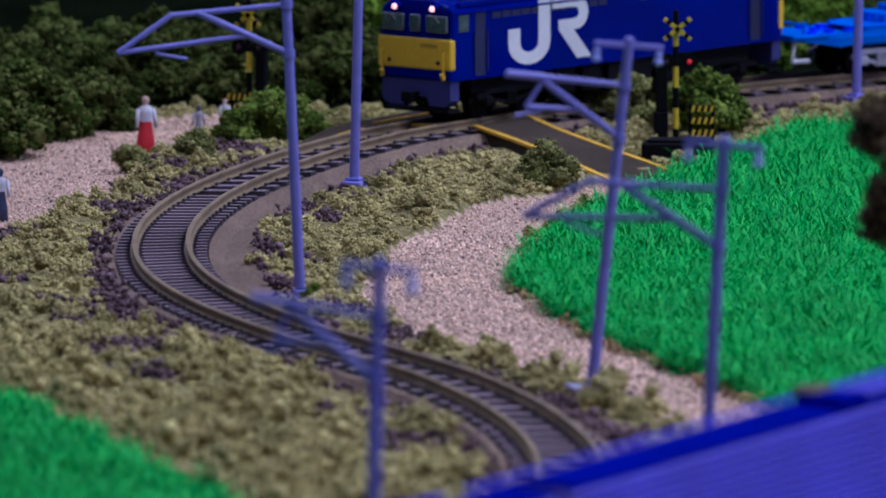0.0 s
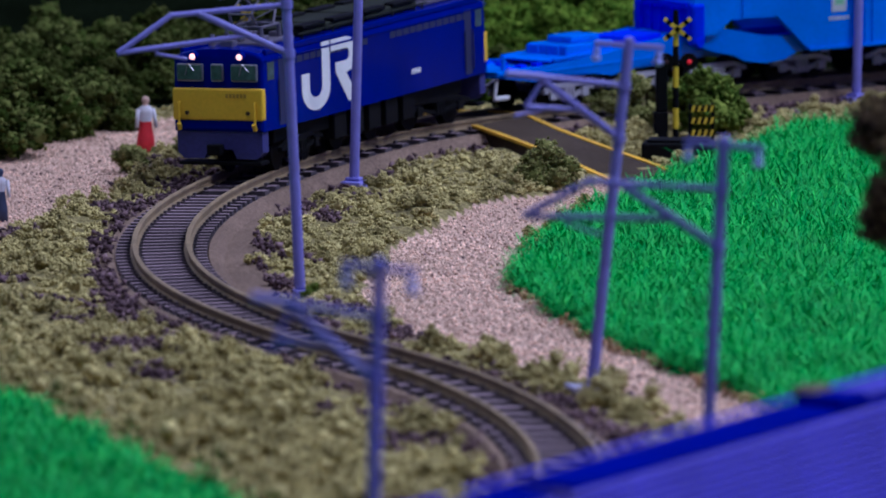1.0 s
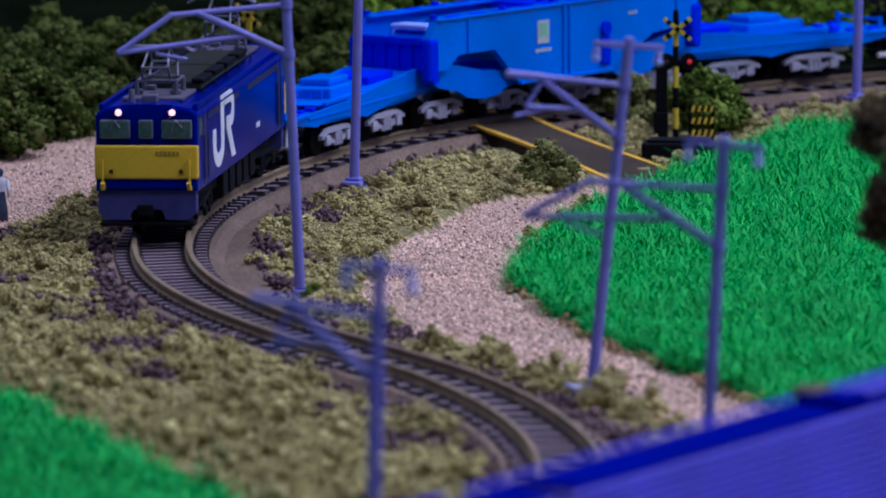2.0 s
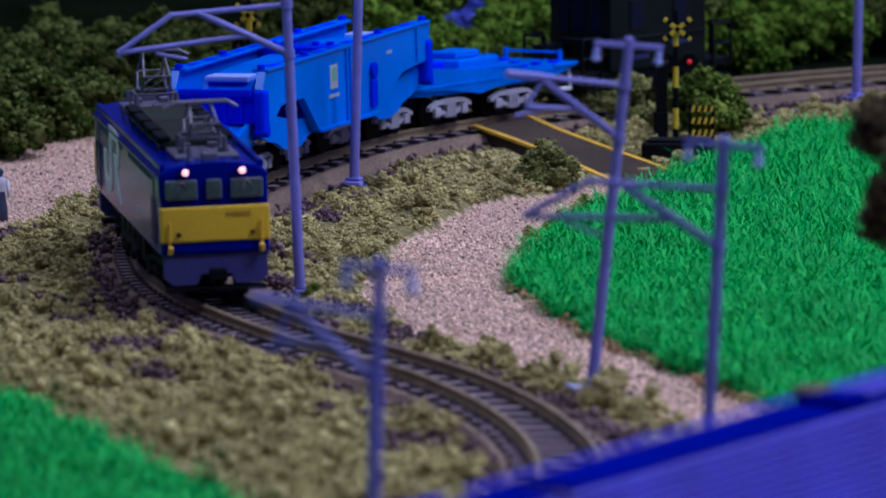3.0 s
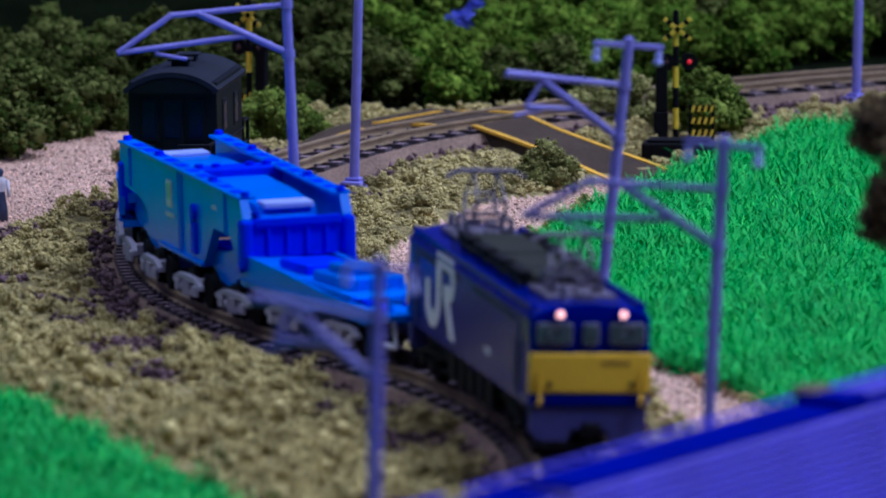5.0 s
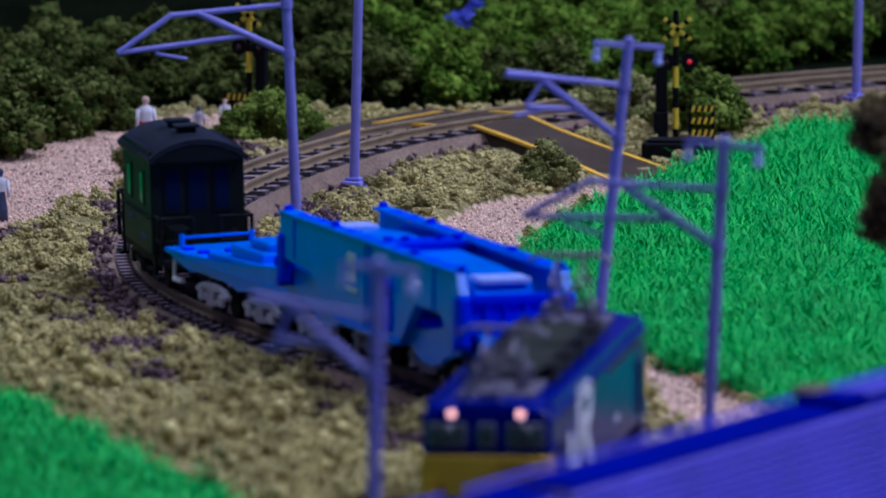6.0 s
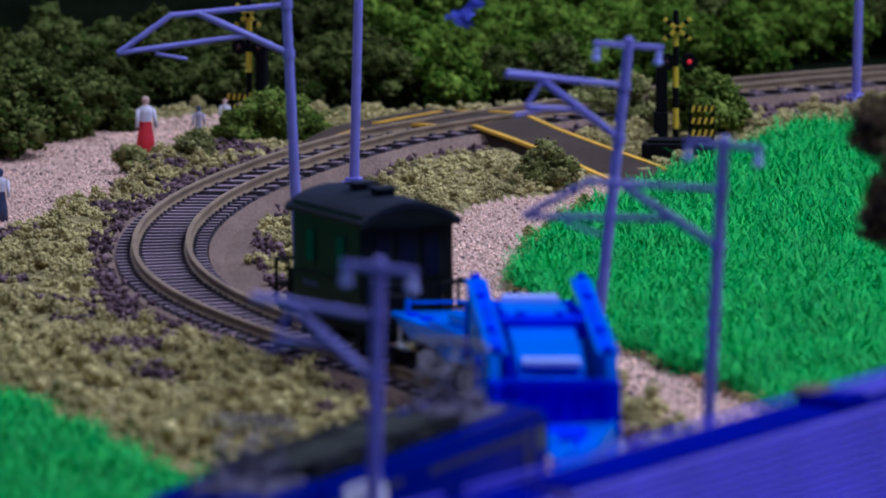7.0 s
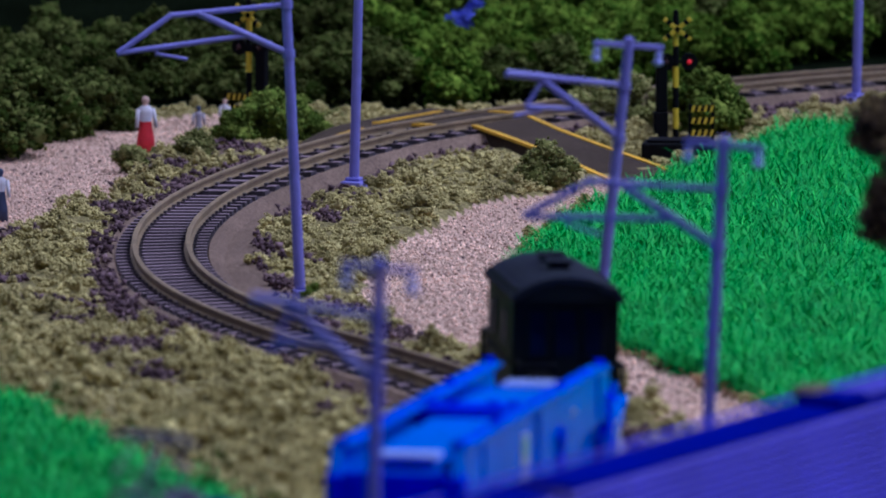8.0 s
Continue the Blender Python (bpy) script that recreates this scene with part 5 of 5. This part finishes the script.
def caboose():
    th = thing("caboose", "black model brake van with open end platforms", "brake van")
    L, W = 14.4, 8.3
    bm = bmesh.new()
    box(bm, -L, L, -W, W, 6.2, 24.2, 0.25)
    body = part("body", bm, M_CABOOSE, th)
    for s in (-1, 1):
        for a, b in ((-8.6, -4.4), (4.4, 8.6)):
            bm = bmesh.new()
            box(bm, a, b, *sorted((s * (W - 0.2), s * (W + 0.22))), 14.0, 20.4, 0.12)
            fr = part("window_frame", bm, M_CABOOSE, body)
            bm = bmesh.new()
            box(bm, a + 0.5, b - 0.5, *sorted((s * (W - 0.1), s * (W + 0.28))), 14.6, 19.8, 0.05)
            part("pane", bm, M_WINDOW, fr, "dark window pane")
        for a, b in ((-6.0, -2.7), (-1.9, 1.9), (2.7, 6.0)):
            bm = bmesh.new()
            box(bm, *sorted((s * (L - 0.2), s * (L + 0.22))), a, b, 13.2 if abs(a + b) > 1 else 7.0, 21.2, 0.12)
            fr = part("window_frame" if abs(a + b) > 1 else "door", bm, M_CABOOSE, body)
            bm = bmesh.new()
            box(bm, *sorted((s * (L - 0.1), s * (L + 0.28))), a + 0.45, b - 0.45, 13.8, 20.6, 0.05)
            part("pane", bm, M_WINDOW, fr, "dark window pane")
    bm = bmesh.new()
    arc = [(8.9 * math.sin(radians(a)) / math.sin(radians(48)), 15.4 + (8.9 / math.sin(radians(48))) * (math.cos(radians(a)) - 0.55) * 0.82 + 6.4) for a in range(-48, 49, 8)]
    low = [(u * 0.96, v - 0.9) for u, v in arc[::-1]]
    prism(bm, arc + low, -16.6, 16.6, "x")
    roof = part("roof", bm, M_CABROOF, th, "arched dark roof")
    rz = max(v for u, v in arc)
    for x in (-4.5, 4.5):
        bm = bmesh.new()
        box(bm, x - 1.4, x + 1.4, -1.6, 1.6, rz - 0.4, rz + 0.9, 0.25)
        box(bm, x - 2.0, x + 2.0, -2.2, 2.2, rz + 0.9, rz + 1.4, 0.2)
        part("roof_vent", bm, M_CABROOF, roof)
    for k in (-1, 1):
        bm = bmesh.new()
        prism(bm, [(-8.1, 22.4)] + [(u * 0.9, v - 0.8) for u, v in arc] + [(8.1, 22.4)], *sorted((k * 15.0, k * 16.45)), "x")
        part("gable", bm, M_CABOOSE, roof, "dark gable under the roof end")
    bm = bmesh.new()
    box(bm, -23, 23, -7.6, 7.6, 4.6, 6.2, 0.2)
    part("underframe", bm, M_BLACK, th)
    for k in (-1, 1):
        def bar(a, b, r, name="rail_bar"):
            bm = bmesh.new()
            rod(bm, a, b, r, None, 6)
            part(name, bm, M_BLACK, th)
        for y in (-8.0, -2.4, 2.4, 8.0):
            bar((k * 22.4, y, 5.4), (k * 22.4, y, 13.4), 0.34, "rail_post")
        for z in (9.2, 13.3):
            for y in (-1, 1):
                bar((k * 22.4, y * 2.4, z), (k * 22.4, y * 8.0, z), 0.3)
                bar((k * 22.4, y * 8.0, z), (k * 17.0, y * 8.0, z), 0.3)
        for y in (-8, 8):
            bar((k * 17, y, 3.0), (k * 17, y, 13.3), 0.3, "rail_post")
            bm = bmesh.new()
            box(bm, *sorted((k * 17.2, k * 22)), y - 0.7, y + 0.7, 2.6, 3.1)
            part("step", bm, M_BLACK, th)
        bm = bmesh.new()
        box(bm, *sorted((k * 15, k * 22.2)), -1.8 - 4.2, -2.6, 6.2, 11.4, 0.2)
        part("panel", bm, M_BLACK, th)
        for y in (-6.2, 6.2):
            bm = bmesh.new()
            rod(bm, (k * (L + 0.1), y, 9.5), (k * (L + 0.9), y, 9.5), 0.75, None, 10)
            part("tail_lamp", bm, M_TAIL, th, "dark red tail lamp")
        bm = bmesh.new()
        box(bm, *sorted((k * 22, k * 25)), -0.9, 0.9, 4.5, 6.2, 0.2)
        part("coupler", bm, M_BLACK, th)
    for s in (-1, 1):
        bm = bmesh.new()
        for j in range(5):
            box(bm, -10 + j * 1.3, -9.1 + j * 1.3, *sorted((s * (W - 0.05), s * (W + 0.1))), 10.4, 11.3)
            box(bm, 3 + j * 1.3, 3.9 + j * 1.3, *sorted((s * (W - 0.05), s * (W + 0.1))), 8.2, 9.0)
        part("writing_bars", bm, M_SKIRT, body, "plain faint bars")
        bm = bmesh.new()
        rod(bm, (-14, s * (W + 0.4), 12.6), (14, s * (W + 0.4), 12.6), 0.2, None, 6)
        part("side_rail", bm, M_BLACK, th)
    bogie = wheelset_bogie(th, "running_gear", (-11.5, 11.5), M_BLACK, 29, 7.0, 2.9)
    return th


# ---- a second train, standing on the near track ----
def coach(x, y, z, yaw, length, label, ribs, light_band):
    th = thing("coach", label, "coach", "standing coaches")
    at(th, x, y, z, 0, 0, yaw)
    bm = bmesh.new()
    prism(bm, [(-8.2, 5), (8.2, 5), (8.2, 22.6), (-1.2, 25.4), (-8.2, 25.2)], 0, length, "x")
    body = part("body", bm, M_COACH_SIDE, th, "lilac-blue coach side")
    for i in range(ribs):
        for s in (-1, 1):
            bm = bmesh.new()
            zz = 6.0 + i * 19.0 / ribs
            box(bm, 0.6, length - 0.6, *sorted((s * 8.15, s * 8.6)), zz, zz + 0.5, 0.08)
            part("rib", bm, M_RIB, body)
    bm = bmesh.new()
    prof = [(-8.4, 25.0), (-1.2, 25.1), (8.4, 22.4), (8.4, 22.9), (-0.8, 25.7), (-2.0, 25.9), (-6.0, 25.8), (-8.0, 25.6), (-8.4, 25.3)]
    prism(bm, prof, 0, length, "x")
    part("roof", bm, M_COACH_ROOF, th, "deep blue roof")
    if light_band:
        bm = bmesh.new()
        box(bm, 93, length, -7.4, -1.2, 25.6, 26.7, 0.3)
        part("roof_ridge", bm, M_RIDGE, th, "lilac roof ridge")
        bm = bmesh.new()
        box(bm, 83, 92, -8.3, -1.0, 25.4, 27.0, 0.6)
        unit = part("roof_unit", bm, M_COACH_ROOF, th, "deep blue roof unit")
        bm = bmesh.new()
        ball(bm, (86, -1.6, 27.3), 2.2, 12, 0.5)
        ball(bm, (89.5, -2.0, 27.2), 1.7, 12, 0.5)
        part("cover", bm, M_COVER, unit, "brownish rounded cover")
    bm = bmesh.new()
    box(bm, 2, length - 2, -7.5, 7.5, -1.5, 5.2, 0.5)
    for a in (8, 24, length - 24, length - 8):
        for k in (-1, 1):
            rod(bm, (a, k * 4.3, 2.6), (a, k * 5.4, 2.6), 3.1, None, 16)
    part("underframe", bm, M_BLACK, th)
    bm = bmesh.new()
    box(bm, -2.2, 0, -5, 5, 5.5, 22, 0.4)
    box(bm, length, length + 2.2, -5, 5, 5.5, 22, 0.4)
    part("gangway", bm, M_TRUNK, th, "dark brown gangway bellows")
    return th


def near_track():
    th = thing("near_track", "straight model track under the standing coaches", "railway track", kind="structure")
    ux, uy = math.cos(radians(NEAR_YAW)), math.sin(radians(NEAR_YAW))
    th.matrix_basis = pose(NEAR_X * MM, NEAR_Y * MM, 0, 0, 0, NEAR_YAW)
    bm = bmesh.new()
    prism(bm, [(-12.6, -5.3), (-9.6, -2.95), (9.6, -2.95), (12.6, -5.3)], -260, 330, "x")
    part("roadbed", bm, M_BED, th)
    for y in (-4.85, 4.85):
        bm = bmesh.new()
        box(bm, -260, 330, y - 0.5, y + 0.5, -2.1, 0, 0.1)
        part("rail", bm, M_RAIL, th)


NEAR_X, NEAR_Y, NEAR_YAW = 1.0, -473.0, 62.3


def near_train():
    near_track()
    ux, uy = math.cos(radians(NEAR_YAW)), math.sin(radians(NEAR_YAW))

    def put(s0, length, label, ribs, band):
        coach(NEAR_X + ux * s0, NEAR_Y + uy * s0, 0, NEAR_YAW, length, label, ribs, band)
    put(-116, 130, "blue model coach with a ribbed lilac side", 16, False)
    put(19, 140, "blue model coach with a ribbed lilac side and roof ridge", 16, True)


# ---- motion of the train ----
TIMES = [i * 0.2 for i in range(41)]
LOCO_REACH, WAGON_REACH, WAGON_BACK, CABOOSE_BACK = 33.0, 55.0, 164.4, 296.0


def motions():
    walk(loco, [(t, carried_at(run(t), LOCO_REACH)) for t in TIMES])
    for ob, off in zip(loco_bogies, LOCO_BOGIES):
        walk(ob, [(t, carried_at(run(t), LOCO_REACH).inverted() @ carried_at(run(t) + off, 8)) for t in TIMES])
    walk(girder_wagon, [(t, carried_at(run(t) - WAGON_BACK, WAGON_REACH)) for t in TIMES])
    for ob, off in zip(wagon_frames + wagon_bogies, WAGON_FRAMES + WAGON_BOGIES):
        reach = 22 if ob in wagon_frames else 5
        walk(ob, [(t, carried_at(run(t) - WAGON_BACK, WAGON_REACH).inverted() @ carried_at(run(t) - WAGON_BACK + off, reach)) for t in TIMES])
    walk(brake_van, [(t, carried_at(run(t) - CABOOSE_BACK, 11.5)) for t in TIMES])


# ---- build ----
hall()
table()
ground()
crossing_road()
masts()
small_things()
planting()
loco, loco_bogies = locomotive()
girder_wagon, wagon_frames, wagon_bogies = wagon()
brake_van = caboose()
near_train()
grass("grass_field", "bright green chopped-fibre grass of the field", FIELD, 300000, 41, 8, 118, -210, 250, 4.4)
grass("grass_meadow", "bright green chopped-fibre grass of the meadow", MEADOW, 120000, 42, -116, -25, -405, -100, 4.0)
covers()
track()
motions()
